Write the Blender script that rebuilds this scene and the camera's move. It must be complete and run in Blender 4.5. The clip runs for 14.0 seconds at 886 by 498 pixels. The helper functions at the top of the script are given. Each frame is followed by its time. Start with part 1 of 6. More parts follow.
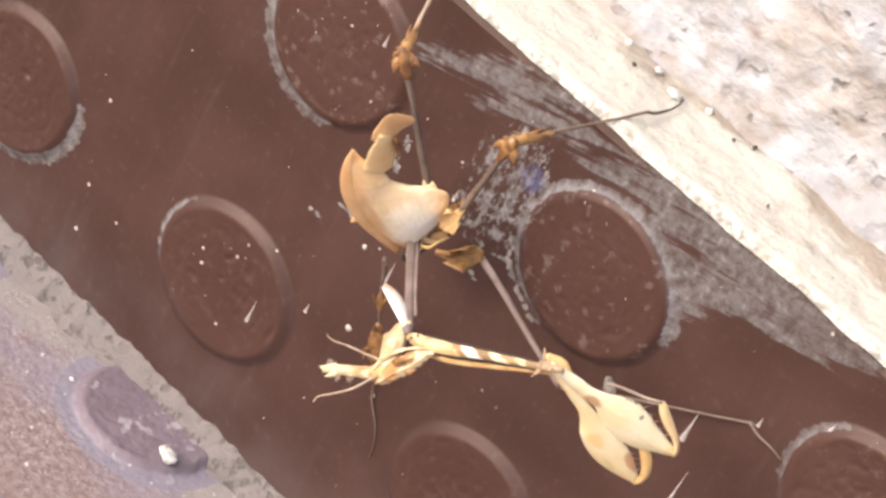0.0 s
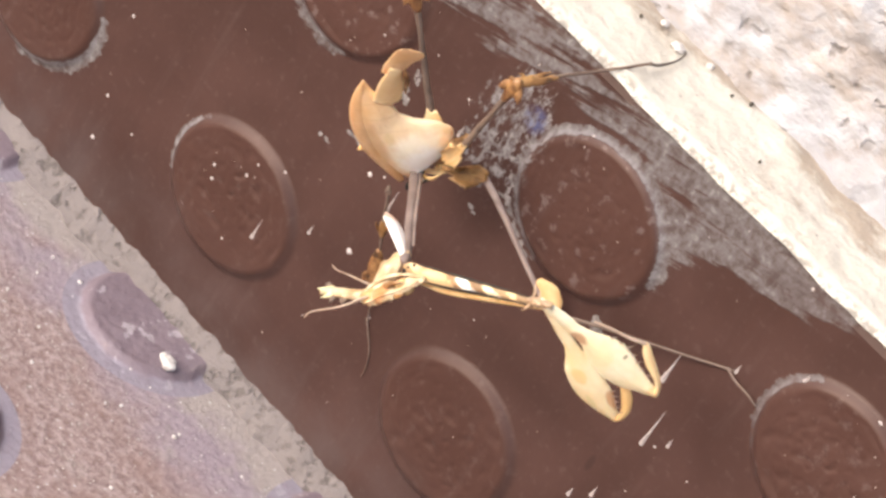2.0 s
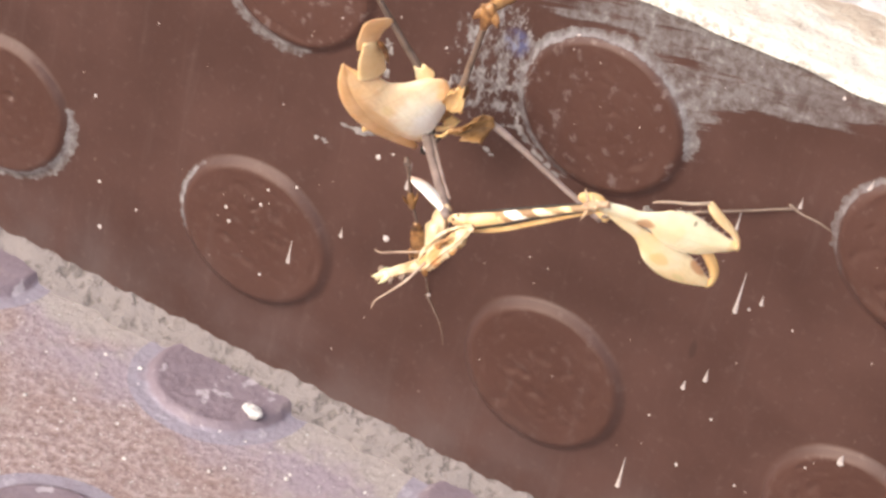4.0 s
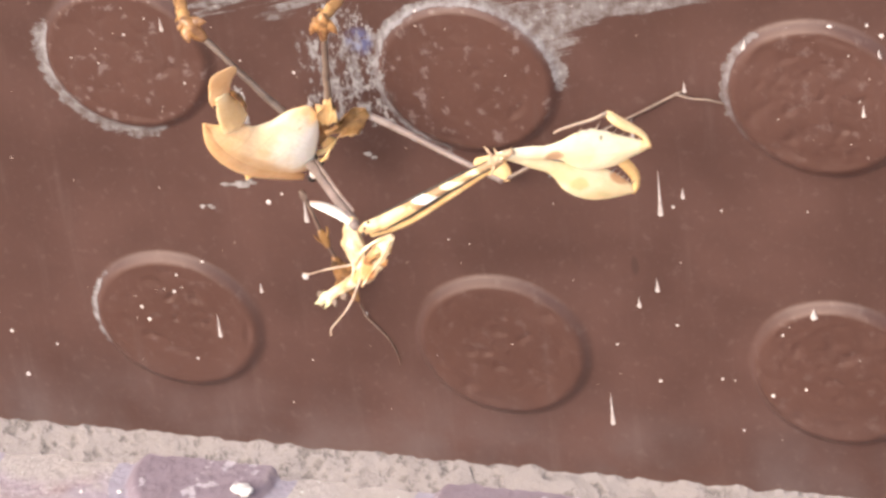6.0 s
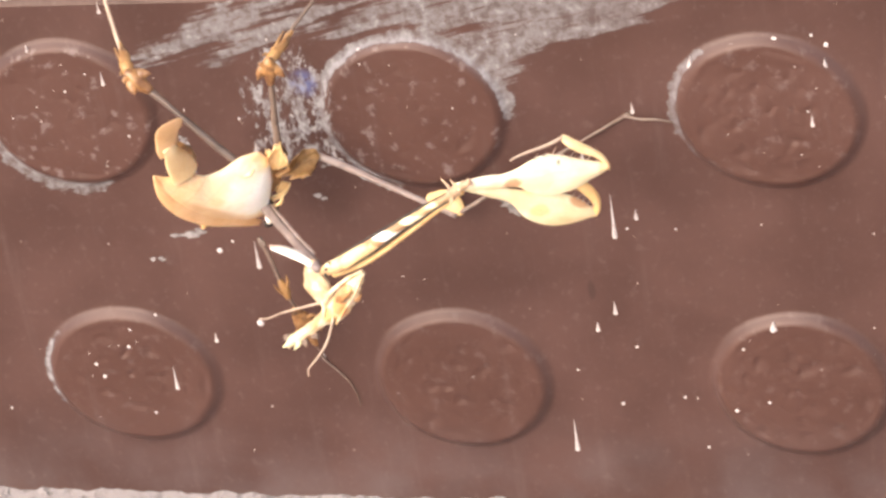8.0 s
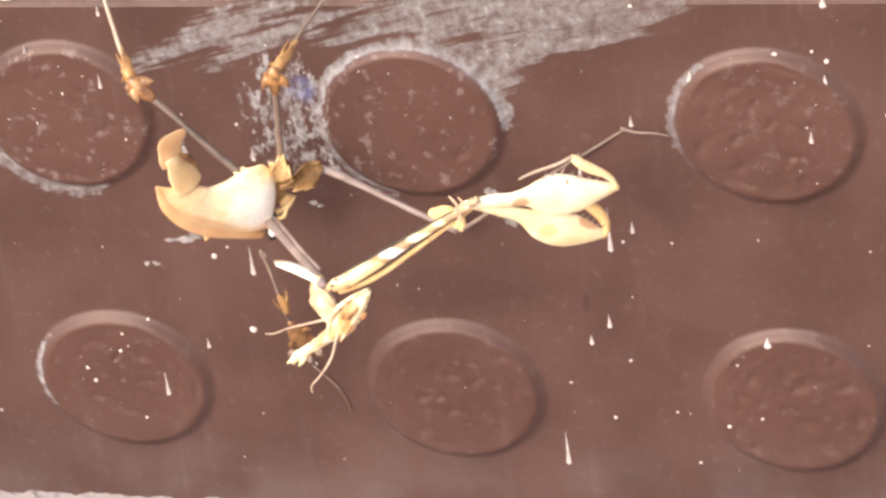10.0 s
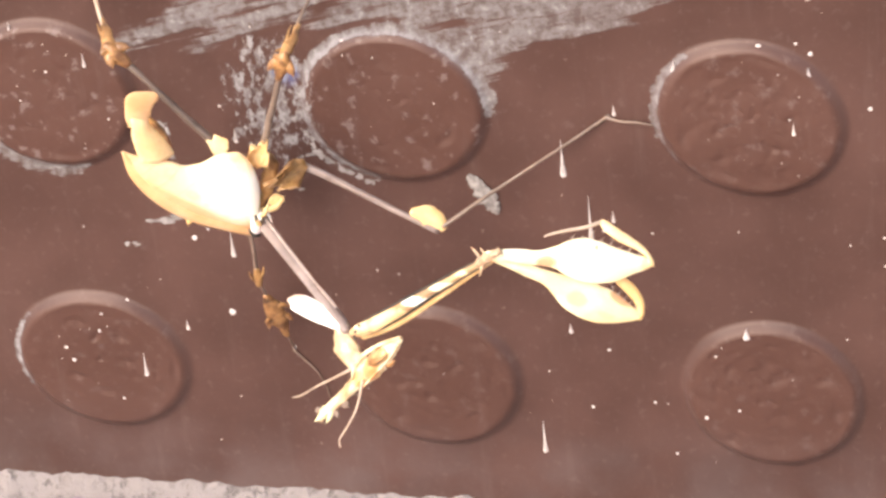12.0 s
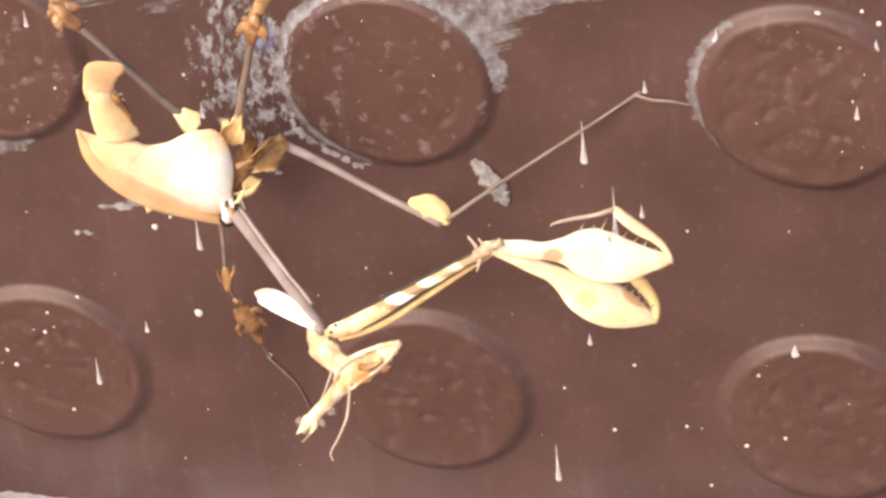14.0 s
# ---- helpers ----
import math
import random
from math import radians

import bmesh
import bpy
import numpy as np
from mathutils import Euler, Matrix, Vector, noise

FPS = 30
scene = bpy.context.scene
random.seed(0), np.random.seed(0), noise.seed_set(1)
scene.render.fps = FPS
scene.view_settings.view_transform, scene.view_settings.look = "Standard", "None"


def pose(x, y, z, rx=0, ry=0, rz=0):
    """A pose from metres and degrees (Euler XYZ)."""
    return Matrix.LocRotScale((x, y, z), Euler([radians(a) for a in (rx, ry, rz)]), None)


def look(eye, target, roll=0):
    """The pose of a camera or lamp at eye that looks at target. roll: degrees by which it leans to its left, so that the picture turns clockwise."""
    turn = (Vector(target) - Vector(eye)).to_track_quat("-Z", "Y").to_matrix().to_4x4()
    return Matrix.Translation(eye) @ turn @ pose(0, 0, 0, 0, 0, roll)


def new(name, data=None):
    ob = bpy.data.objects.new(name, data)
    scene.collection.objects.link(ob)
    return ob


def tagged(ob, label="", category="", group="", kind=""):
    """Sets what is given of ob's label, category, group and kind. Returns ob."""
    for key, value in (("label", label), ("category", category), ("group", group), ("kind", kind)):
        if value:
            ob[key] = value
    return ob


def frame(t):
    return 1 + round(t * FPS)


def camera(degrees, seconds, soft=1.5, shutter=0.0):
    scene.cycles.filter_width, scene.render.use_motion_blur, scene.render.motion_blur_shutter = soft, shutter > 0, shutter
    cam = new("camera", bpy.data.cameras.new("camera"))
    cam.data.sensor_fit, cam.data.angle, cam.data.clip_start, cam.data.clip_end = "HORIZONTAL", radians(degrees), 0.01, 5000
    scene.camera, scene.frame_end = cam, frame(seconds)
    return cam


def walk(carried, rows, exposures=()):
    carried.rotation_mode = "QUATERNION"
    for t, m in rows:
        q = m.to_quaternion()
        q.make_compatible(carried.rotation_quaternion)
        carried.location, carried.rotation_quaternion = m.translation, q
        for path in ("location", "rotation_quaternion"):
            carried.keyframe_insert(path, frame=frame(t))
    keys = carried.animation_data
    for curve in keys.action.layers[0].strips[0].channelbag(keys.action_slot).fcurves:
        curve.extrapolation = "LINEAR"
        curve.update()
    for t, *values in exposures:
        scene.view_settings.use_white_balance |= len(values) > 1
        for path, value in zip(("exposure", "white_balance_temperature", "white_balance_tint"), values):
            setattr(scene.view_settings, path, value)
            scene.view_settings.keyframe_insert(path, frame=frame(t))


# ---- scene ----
# A mantis nymph on a studded brown wall tile above a paved floor, seen close up.
cam = camera(18.0, 14.0, soft=2.9)
CAMERA_ROWS = [
    (0, pose(0.16693, -0.31685, 0.26971, 54.862, -24.949, 40.214)),
    (0.5, pose(0.16733, -0.31550, 0.27080, 53.529, -26.979, 41.945)),
    (1, pose(0.16889, -0.31905, 0.27347, 52.601, -28.139, 42.849)),
    (1.5, pose(0.17071, -0.32530, 0.27779, 51.931, -28.944, 43.634)),
    (2, pose(0.17078, -0.32763, 0.27975, 51.975, -27.906, 42.793)),
    (2.5, pose(0.17032, -0.32791, 0.27719, 53.042, -24.774, 40.154)),
    (3, pose(0.16938, -0.32771, 0.27415, 54.344, -20.247, 36.619)),
    (3.2, pose(0.16943, -0.32731, 0.27270, 54.880, -18.433, 35.323)),
    (5.3, pose(0.16767, -0.33063, 0.26075, 58.351, 0.856, 20.985)),
    (5.5, pose(0.16657, -0.32934, 0.26053, 58.174, 2.469, 19.652)),
    (6, pose(0.16502, -0.33104, 0.25908, 58.289, 5.830, 16.570)),
    (6.5, pose(0.16117, -0.33322, 0.25877, 58.333, 7.651, 14.062)),
    (7, pose(0.15791, -0.33504, 0.25750, 58.701, 8.201, 12.820)),
    (7.5, pose(0.15733, -0.33432, 0.25777, 58.831, 8.129, 12.742)),
    (8, pose(0.15569, -0.33456, 0.25793, 58.904, 7.787, 12.666)),
    (10.5, pose(0.15417, -0.33389, 0.25717, 59.235, 6.471, 13.187)),
    (11, pose(0.15456, -0.33339, 0.25719, 59.261, 6.239, 13.343)),
    (11.5, pose(0.15459, -0.33380, 0.25685, 59.295, 5.954, 13.341)),
    (12, pose(0.15491, -0.33468, 0.25598, 59.138, 5.582, 13.321)),
    (12.5, pose(0.15581, -0.33541, 0.25469, 58.832, 5.266, 13.298)),
    (13, pose(0.15331, -0.33079, 0.25182, 58.774, 4.844, 13.164)),
    (13.5, pose(0.14813, -0.31156, 0.24358, 58.491, 4.838, 13.316)),
    (14, pose(0.14227, -0.28450, 0.22991, 58.429, 5.029, 13.998)),
]
EXPOSURES = [(0, 0.86), (3.2, 0.93), (5.3, 1.22), (7, 1.41), (11, 1.43), (12.5, 1.37), (14, 1.20)]
walk(cam, CAMERA_ROWS, EXPOSURES)

# ---- light: bright shade under an open sky, brightest from above and from the left ----
world = bpy.data.worlds.new("sky")
scene.world = world
world.use_nodes = True
wt = world.node_tree
sky = wt.nodes.new("ShaderNodeTexSky")
sky.sky_type = "NISHITA"
sky.sun_disc = False
sky.sun_elevation, sky.sun_rotation = radians(36), radians(207)
sky.air_density, sky.dust_density = 1.0, 3.0
wt.links.new(sky.outputs[0], wt.nodes["Background"].inputs[0])
wt.nodes["Background"].inputs[1].default_value = 0.138
sun_data = bpy.data.lights.new("sun", "SUN")
sun_data.energy, sun_data.angle, sun_data.color = 2.24, radians(62), (1.0, 0.94, 0.87)
sun = new("sun", sun_data)
sun.matrix_world = look((-0.50, -0.98, 0.80), (0, 0, 0))

CM = 0.01


# ---- material helpers ----
class Nodes:
    """Short ways to wire a node material."""

    def __init__(self, name, rough=0.5, metal=0.0):
        self.mat = bpy.data.materials.new(name)
        self.mat.use_nodes = True
        self.tree = self.mat.node_tree
        self.bsdf = self.tree.nodes["Principled BSDF"]
        self.bsdf.inputs["Roughness"].default_value = rough
        self.bsdf.inputs["Metallic"].default_value = metal

    def put(self, socket, value):
        if isinstance(value, bpy.types.NodeSocket):
            self.tree.links.new(value, socket)
        elif isinstance(value, (tuple, list)) and len(value) == 3 and len(socket.default_value) == 4:
            socket.default_value = (*value, 1)
        else:
            socket.default_value = value

    def m(self, op, a, b=0.0, c=0.0):
        n = self.tree.nodes.new("ShaderNodeMath")
        n.operation = op
        for s, v in zip(n.inputs, (a, b, c)):
            self.put(s, v)
        return n.outputs[0]

    def step(self, v, lo, hi, to_lo=0.0, to_hi=1.0):
        n = self.tree.nodes.new("ShaderNodeMapRange")
        n.interpolation_type = "SMOOTHSTEP"
        for s, x in zip(n.inputs, (v, lo, hi, to_lo, to_hi)):
            self.put(s, x)
        return n.outputs[0]

    def mix(self, f, a, b):
        n = self.tree.nodes.new("ShaderNodeMix")
        n.data_type = "RGBA"
        self.put(n.inputs[0], f), self.put(n.inputs[6], a), self.put(n.inputs[7], b)
        return n.outputs[2]

    def place(self, scale=(1, 1, 1), turn=(0, 0, 0), local=False):
        """World position in metres (or the object's own), turned and scaled."""
        if local:
            p = self.tree.nodes.new("ShaderNodeTexCoord").outputs["Object"]
        else:
            p = self.tree.nodes.new("ShaderNodeNewGeometry").outputs["Position"]
        n = self.tree.nodes.new("ShaderNodeMapping")
        self.put(n.inputs[0], p)
        n.inputs["Rotation"].default_value = [radians(a) for a in turn]
        n.inputs["Scale"].default_value = scale
        return n.outputs[0]

    def noise(self, where, scale, detail=4.0, rough=0.55):
        n = self.tree.nodes.new("ShaderNodeTexNoise")
        self.put(n.inputs["Vector"], where)
        n.inputs["Scale"].default_value, n.inputs["Detail"].default_value, n.inputs["Roughness"].default_value = scale, detail, rough
        return n.outputs[0]

    def cells(self, where, scale):
        n = self.tree.nodes.new("ShaderNodeTexVoronoi")
        self.put(n.inputs["Vector"], where)
        n.inputs["Scale"].default_value = scale
        return n.outputs["Distance"]

    def xyz(self, where):
        n = self.tree.nodes.new("ShaderNodeSeparateXYZ")
        self.put(n.inputs[0], where)
        return n.outputs

    def vec(self, x, y, z):
        n = self.tree.nodes.new("ShaderNodeCombineXYZ")
        for s, v in zip(n.inputs, (x, y, z)):
            self.put(s, v)
        return n.outputs[0]

    def finish(self, colour, rough=None, bump=None, depth=0.001, strength=0.5):
        self.put(self.bsdf.inputs["Base Color"], colour)
        if rough is not None:
            self.put(self.bsdf.inputs["Roughness"], rough)
        if bump is not None:
            n = self.tree.nodes.new("ShaderNodeBump")
            n.inputs["Distance"].default_value, n.inputs["Strength"].default_value = depth, strength
            self.put(n.inputs["Height"], bump)
            self.put(self.bsdf.inputs["Normal"], n.outputs[0])
        return self.mat


# Studs of the wall tile, hand-pressed ovals: (x, z, half length, half height, tilt in degrees), in centimetres.
STUD_ROWS = (((-0.18, 7.27, 1.30, 1.16, -3), (5.02, 7.21, 1.31, 1.16, -8), (10.06, 7.15, 1.29, 1.14, -18)),
             ((-0.12, 2.65, 1.36, 1.17, -7), (5.13, 2.64, 1.31, 1.18, -7), (10.21, 2.61, 1.28, 1.18, -15)))


STUD_HIGH = 0.14


def brown_glaze():
    """Brown glazed tile with a film of brushed cement and whitewash, and pale rings round some studs."""
    k = Nodes("brown_glaze", 0.42)
    p = k.place((100, 100, 100))
    x, y, z = k.xyz(p)
    mottle = k.noise(p, 0.5, 5)
    fine = k.noise(p, 9.0, 4, 0.6)
    chips = k.noise(p, 5.5, 6, 0.72)
    grains = k.noise(p, 5.4, 4, 0.62)
    on_stud = k.step(y, -0.05, -0.12)
    base = k.mix(k.step(mottle, 0.35, 0.68), (0.0462, 0.0224, 0.0177), (0.0636, 0.0314, 0.0252))
    base = k.mix(k.m("MULTIPLY", on_stud, 0.5), base, (0.0640, 0.0280, 0.0200))
    base = k.mix(k.step(fine, 0.52, 0.78, 0, 0.25), base, (0.0924, 0.0578, 0.0490))
    # faint upright wipe marks
    wipe = k.noise(k.vec(k.m("MULTIPLY", x, 3.2), 0.0, k.m("MULTIPLY", z, 0.35)), 1.0, 5, 0.65)
    base = k.mix(k.step(wipe, 0.54, 0.74, 0, 0.28), base, (0.0900, 0.0578, 0.0506))
    # pale flecks worn into the glaze, most on the studs of the upper row
    upper_left = k.m("MULTIPLY", k.m("MULTIPLY", on_stud, k.step(z, 4.8, 5.2)), k.step(x, 9.0, 6.5, 0.25, 1.0))
    base = k.mix(k.m("MULTIPLY", k.step(grains, 0.57, 0.68), k.m("ADD", k.m("ADD", 0.10, k.m("MULTIPLY", on_stud, 0.03)), k.m("MULTIPLY", upper_left, 0.32))), base, (0.1792, 0.1361, 0.1266))
    # worn glaze and a painted-in rim highlight, pale on the shoulders of the studs
    shoulder = k.m("MULTIPLY", k.step(y, -0.01, -0.05), k.step(y, -0.137, -0.09))
    base = k.mix(k.m("MULTIPLY", shoulder, k.step(k.noise(p, 1.2, 4), 0.3, 0.6, 0.02, 0.13)), base, (0.1244, 0.0807, 0.0719))
    # dusty lower margin
    dust = k.m("MULTIPLY", k.step(z, 2.4, 0.4), k.step(k.noise(p, 0.9, 5), 0.28, 0.75))
    base = k.mix(k.m("MULTIPLY", dust, 0.38), base, (0.100, 0.079, 0.077))
    # brushed film along the upper margin, between a lower and an upper edge that wander
    low = k.m("ADD", k.step(x, 0.7, 3.0, 7.5, 8.12), k.m("ADD", k.step(x, 8.2, 9.2, 0, 0.60), k.m("MULTIPLY", k.step(x, 5.3, 5.9), k.step(x, 7.3, 6.2, 0, -0.58))))
    high = k.m("ADD", k.step(x, 0.5, 3.5, 8.3, 9.5), k.step(x, 8.4, 10.0, 0, -0.30))
    wander = k.m("MULTIPLY", k.m("SUBTRACT", k.noise(p, 1.7, 5, 0.6), 0.5), 0.5)
    zone = k.m("MULTIPLY", k.m("MULTIPLY", k.step(k.m("SUBTRACT", k.m("ADD", z, wander), low), -0.35, 0.55), k.step(k.m("SUBTRACT", k.m("ADD", high, wander), z), -0.2, 0.35)), k.m("MULTIPLY", k.step(x, 0.2, 1.3), k.step(x, 10.6, 9.0)))
    tilted = k.m("SUBTRACT", z, k.m("MULTIPLY", x, 0.25))
    streak = k.noise(k.vec(k.m("MULTIPLY", x, 0.6), 0.0, k.m("MULTIPLY", tilted, 7.5)), 1.0, 5, 0.58)
    cloud = k.noise(k.vec(k.m("MULTIPLY", x, 0.8), 3.0, k.m("MULTIPLY", tilted, 2.0)), 0.8, 3)
    gaps = k.m("ADD", k.m("MULTIPLY", k.m("SUBTRACT", streak, 0.5), 1.3), k.m("ADD", k.m("MULTIPLY", k.m("SUBTRACT", cloud, 0.5), 1.1), k.m("MULTIPLY", k.m("SUBTRACT", chips, 0.5), 0.3)))
    dashes = k.step(k.noise(k.vec(k.m("MULTIPLY", x, 1.7), 5.0, k.m("MULTIPLY", tilted, 10.0)), 1.0, 4, 0.6), 0.58, 0.67, 1.0, 0.2)
    margin = k.m("MULTIPLY", k.m("SUBTRACT", zone, 1.0), 0.62)
    film = k.m("MULTIPLY", k.m("MULTIPLY", k.m("MULTIPLY", k.step(k.m("ADD", gaps, margin), -0.20, -0.05), dashes), k.step(zone, 0.02, 0.15)), k.step(y, -0.12, -0.03))
    # mottled patch beside the middle stud
    px, pz = k.m("DIVIDE", k.m("SUBTRACT", x, 3.2), 0.62), k.m("DIVIDE", k.m("SUBTRACT", z, 7.25), 1.0)
    patch = k.step(k.m("ADD", k.m("MULTIPLY", px, px), k.m("MULTIPLY", pz, pz)), 1.9, 0.0)
    flakes = k.noise(k.place((150, 100, 80), (0, -35, 0)), 5.0, 4, 0.7)
    film = k.m("MAXIMUM", film, k.m("MULTIPLY", k.step(k.m("ADD", k.m("MULTIPLY", patch, 0.13), flakes), 0.585, 0.645), k.step(patch, 0.0, 0.25)))
    teeth = k.noise(k.vec(k.m("MULTIPLY", x, 1.6), 7.0, k.m("MULTIPLY", z, 7.5)), 1.0, 3, 0.6)
    # rings of old whitewash round the studs: stud, direction of the pale side, width, lower reach of the arc
    halo = 0.0
    for (cx, cz, a, b, tilt), ax, az, w, lo in ((STUD_ROWS[0][0], -0.72, -0.69, 0.20, 0.2), (STUD_ROWS[0][1], -0.86, 0.50, 0.10, 0.1), (STUD_ROWS[0][1], 0.64, 0.77, 0.16, 0.35), (STUD_ROWS[0][1], -0.80, -0.60, 0.10, 0.55),
                                                (STUD_ROWS[0][2], -0.93, 0.22, 0.09, 0.50), (STUD_ROWS[1][0], -0.96, 0.1, 0.07, 0.68), ((-5.1, 2.75, 1.3, 1.17, -5), 0.7, -0.71, 0.16, 0.25)):
        dx, dz = k.m("SUBTRACT", x, cx), k.m("SUBTRACT", z, cz)
        ca, sa = math.cos(radians(tilt)), math.sin(radians(tilt))
        du = k.m("ADD", k.m("MULTIPLY", dx, ca * 1.22 / a), k.m("MULTIPLY", dz, sa * 1.22 / a))
        dv = k.m("ADD", k.m("MULTIPLY", dx, -sa * 1.22 / b), k.m("MULTIPLY", dz, ca * 1.22 / b))
        d = k.m("SQRT", k.m("ADD", k.m("MULTIPLY", du, du), k.m("MULTIPLY", dv, dv)))
        band = k.m("MULTIPLY", k.step(d, 1.25 + w * 1.7, 1.25), k.step(d, 1.17, 1.25))
        side = k.step(k.m("DIVIDE", k.m("ADD", k.m("MULTIPLY", dx, ax), k.m("MULTIPLY", dz, az)), d), lo, lo + 0.5)
        rag = k.m("ADD", k.m("MULTIPLY", k.m("MULTIPLY", band, side), 0.9), k.m("ADD", k.m("MULTIPLY", k.m("SUBTRACT", chips, 0.5), 1.2), k.m("MULTIPLY", k.m("SUBTRACT", teeth, 0.5), 1.5)))
        film = k.m("MAXIMUM", film, k.m("MULTIPLY", k.step(rag, 0.34, 0.52), k.step(k.m("MULTIPLY", band, side), 0.02, 0.2)))
        halo = k.m("MAXIMUM", halo, k.m("MULTIPLY", k.m("MULTIPLY", band, side), k.step(d, 1.34, 1.22)))
    white = k.mix(k.step(k.m("ADD", k.m("MULTIPLY", chips, 0.5), k.m("MULTIPLY", streak, 0.5)), 0.38, 0.62), (0.098, 0.082, 0.078), (0.148, 0.130, 0.127))
    white = k.mix(k.m("MULTIPLY", k.step(chips, 0.54, 0.68), 0.6), white, (0.2633, 0.2433, 0.2369))
    white = k.mix(k.m("MULTIPLY", halo, 0.35), white, (0.3087, 0.2891, 0.2986))
    white = k.mix(k.m("MULTIPLY", k.step(patch, 0.1, 0.5), k.step(flakes, 0.50, 0.62, 0.1, 0.7)), white, (0.265, 0.245, 0.242))
    colour = k.mix(k.m("MULTIPLY", film, k.m("MULTIPLY", k.step(chips, 0.38, 0.54, 0.45, 0.92), k.step(x, 7.0, 8.4, 1.0, 0.7))), base, white)
    # smear of blue paint
    bx, bz = k.m("SUBTRACT", x, 3.46), k.m("SUBTRACT", z, 7.70)
    blue = k.step(k.m("ADD", k.m("MULTIPLY", bx, bx), k.m("MULTIPLY", bz, bz)), 0.075, 0.005)
    colour = k.mix(k.m("MULTIPLY", blue, k.step(chips, 0.38, 0.60, 0.05, 0.6)), colour, (0.075, 0.095, 0.200))
    # small darker upright oval under the fore legs
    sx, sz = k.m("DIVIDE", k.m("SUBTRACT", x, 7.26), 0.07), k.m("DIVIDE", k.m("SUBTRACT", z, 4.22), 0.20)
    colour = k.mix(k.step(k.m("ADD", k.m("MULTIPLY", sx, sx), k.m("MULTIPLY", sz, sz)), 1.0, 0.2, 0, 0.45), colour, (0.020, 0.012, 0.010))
    dents = k.m("MULTIPLY", on_stud, k.m("MULTIPLY", k.m("ADD", k.m("MULTIPLY", k.step(k.noise(p, 2.6, 1.5, 0.5), 0.36, 0.52), 0.8), k.m("MULTIPLY", k.step(k.noise(k.place((100, 100, 100), (0, 30, 0)), 4.2, 1.0, 0.5), 0.30, 0.46), 0.45))))
    relief = k.m("ADD", k.m("ADD", k.m("MULTIPLY", fine, 0.10), dents), k.m("ADD", k.m("MULTIPLY", k.noise(p, 1.6, 2), 0.45), k.m("MULTIPLY", film, 0.25)))
    k.bsdf.inputs["Specular IOR Level"].default_value = 0.31
    k.bsdf.inputs["Specular Tint"].default_value = (1.0, 0.82, 0.75, 1)
    return k.finish(colour, k.m("ADD", k.m("MULTIPLY", film, 0.4), k.step(mottle, 0.3, 0.7, 0.36, 0.46)), relief, 0.0006, 0.45)


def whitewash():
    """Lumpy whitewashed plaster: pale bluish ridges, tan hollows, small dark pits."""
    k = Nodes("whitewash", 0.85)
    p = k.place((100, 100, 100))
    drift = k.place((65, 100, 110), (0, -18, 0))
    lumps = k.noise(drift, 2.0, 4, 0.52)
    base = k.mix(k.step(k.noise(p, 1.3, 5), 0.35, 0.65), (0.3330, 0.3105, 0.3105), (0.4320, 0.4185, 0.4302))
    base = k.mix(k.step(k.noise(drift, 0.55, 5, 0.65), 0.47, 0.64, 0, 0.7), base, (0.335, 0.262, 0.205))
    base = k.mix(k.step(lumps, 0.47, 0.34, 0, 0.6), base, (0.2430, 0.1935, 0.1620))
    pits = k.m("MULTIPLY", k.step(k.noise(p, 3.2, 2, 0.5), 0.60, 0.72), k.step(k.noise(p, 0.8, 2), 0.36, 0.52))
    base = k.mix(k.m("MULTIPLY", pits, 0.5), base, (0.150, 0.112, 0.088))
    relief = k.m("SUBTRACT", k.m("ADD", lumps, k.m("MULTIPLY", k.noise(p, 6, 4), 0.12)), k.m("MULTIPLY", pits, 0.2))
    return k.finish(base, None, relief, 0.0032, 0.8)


def ledge_wash():
    """Cream whitewash on the ledge, stained brown, dirtier towards its back corner."""
    k = Nodes("ledge_wash", 0.8)
    p = k.place((100, 100, 100))
    _, y, _ = k.xyz(p)
    base = k.mix(k.noise(p, 0.8, 4), (0.545, 0.490, 0.405), (0.615, 0.580, 0.520))
    blot = k.m("ADD", k.noise(k.place((60, 100, 100)), 1.0, 6, 0.68), k.step(y, 0.7, 2.4, -0.06, 0.11))
    base = k.mix(k.step(blot, 0.50, 0.66, 0, 0.75), base, (0.300, 0.222, 0.160))
    base = k.mix(k.step(k.noise(p, 2.4, 5, 0.65), 0.60, 0.72, 0, 0.4), base, (0.2160, 0.1503, 0.1017))
    base = k.mix(k.step(k.noise(p, 5.0, 4, 0.6), 0.69, 0.75, 0, 0.75), base, (0.1017, 0.0720, 0.0540))
    # the worn front edge
    base = k.mix(k.m("MULTIPLY", k.step(y, 0.05, -0.04), k.step(k.noise(p, 7.0, 5, 0.7), 0.42, 0.60, 0, 0.7)), base, (0.1440, 0.1143, 0.0963))
    return k.finish(base, None, k.noise(p, 3.0, 6, 0.62), 0.0018, 0.6)


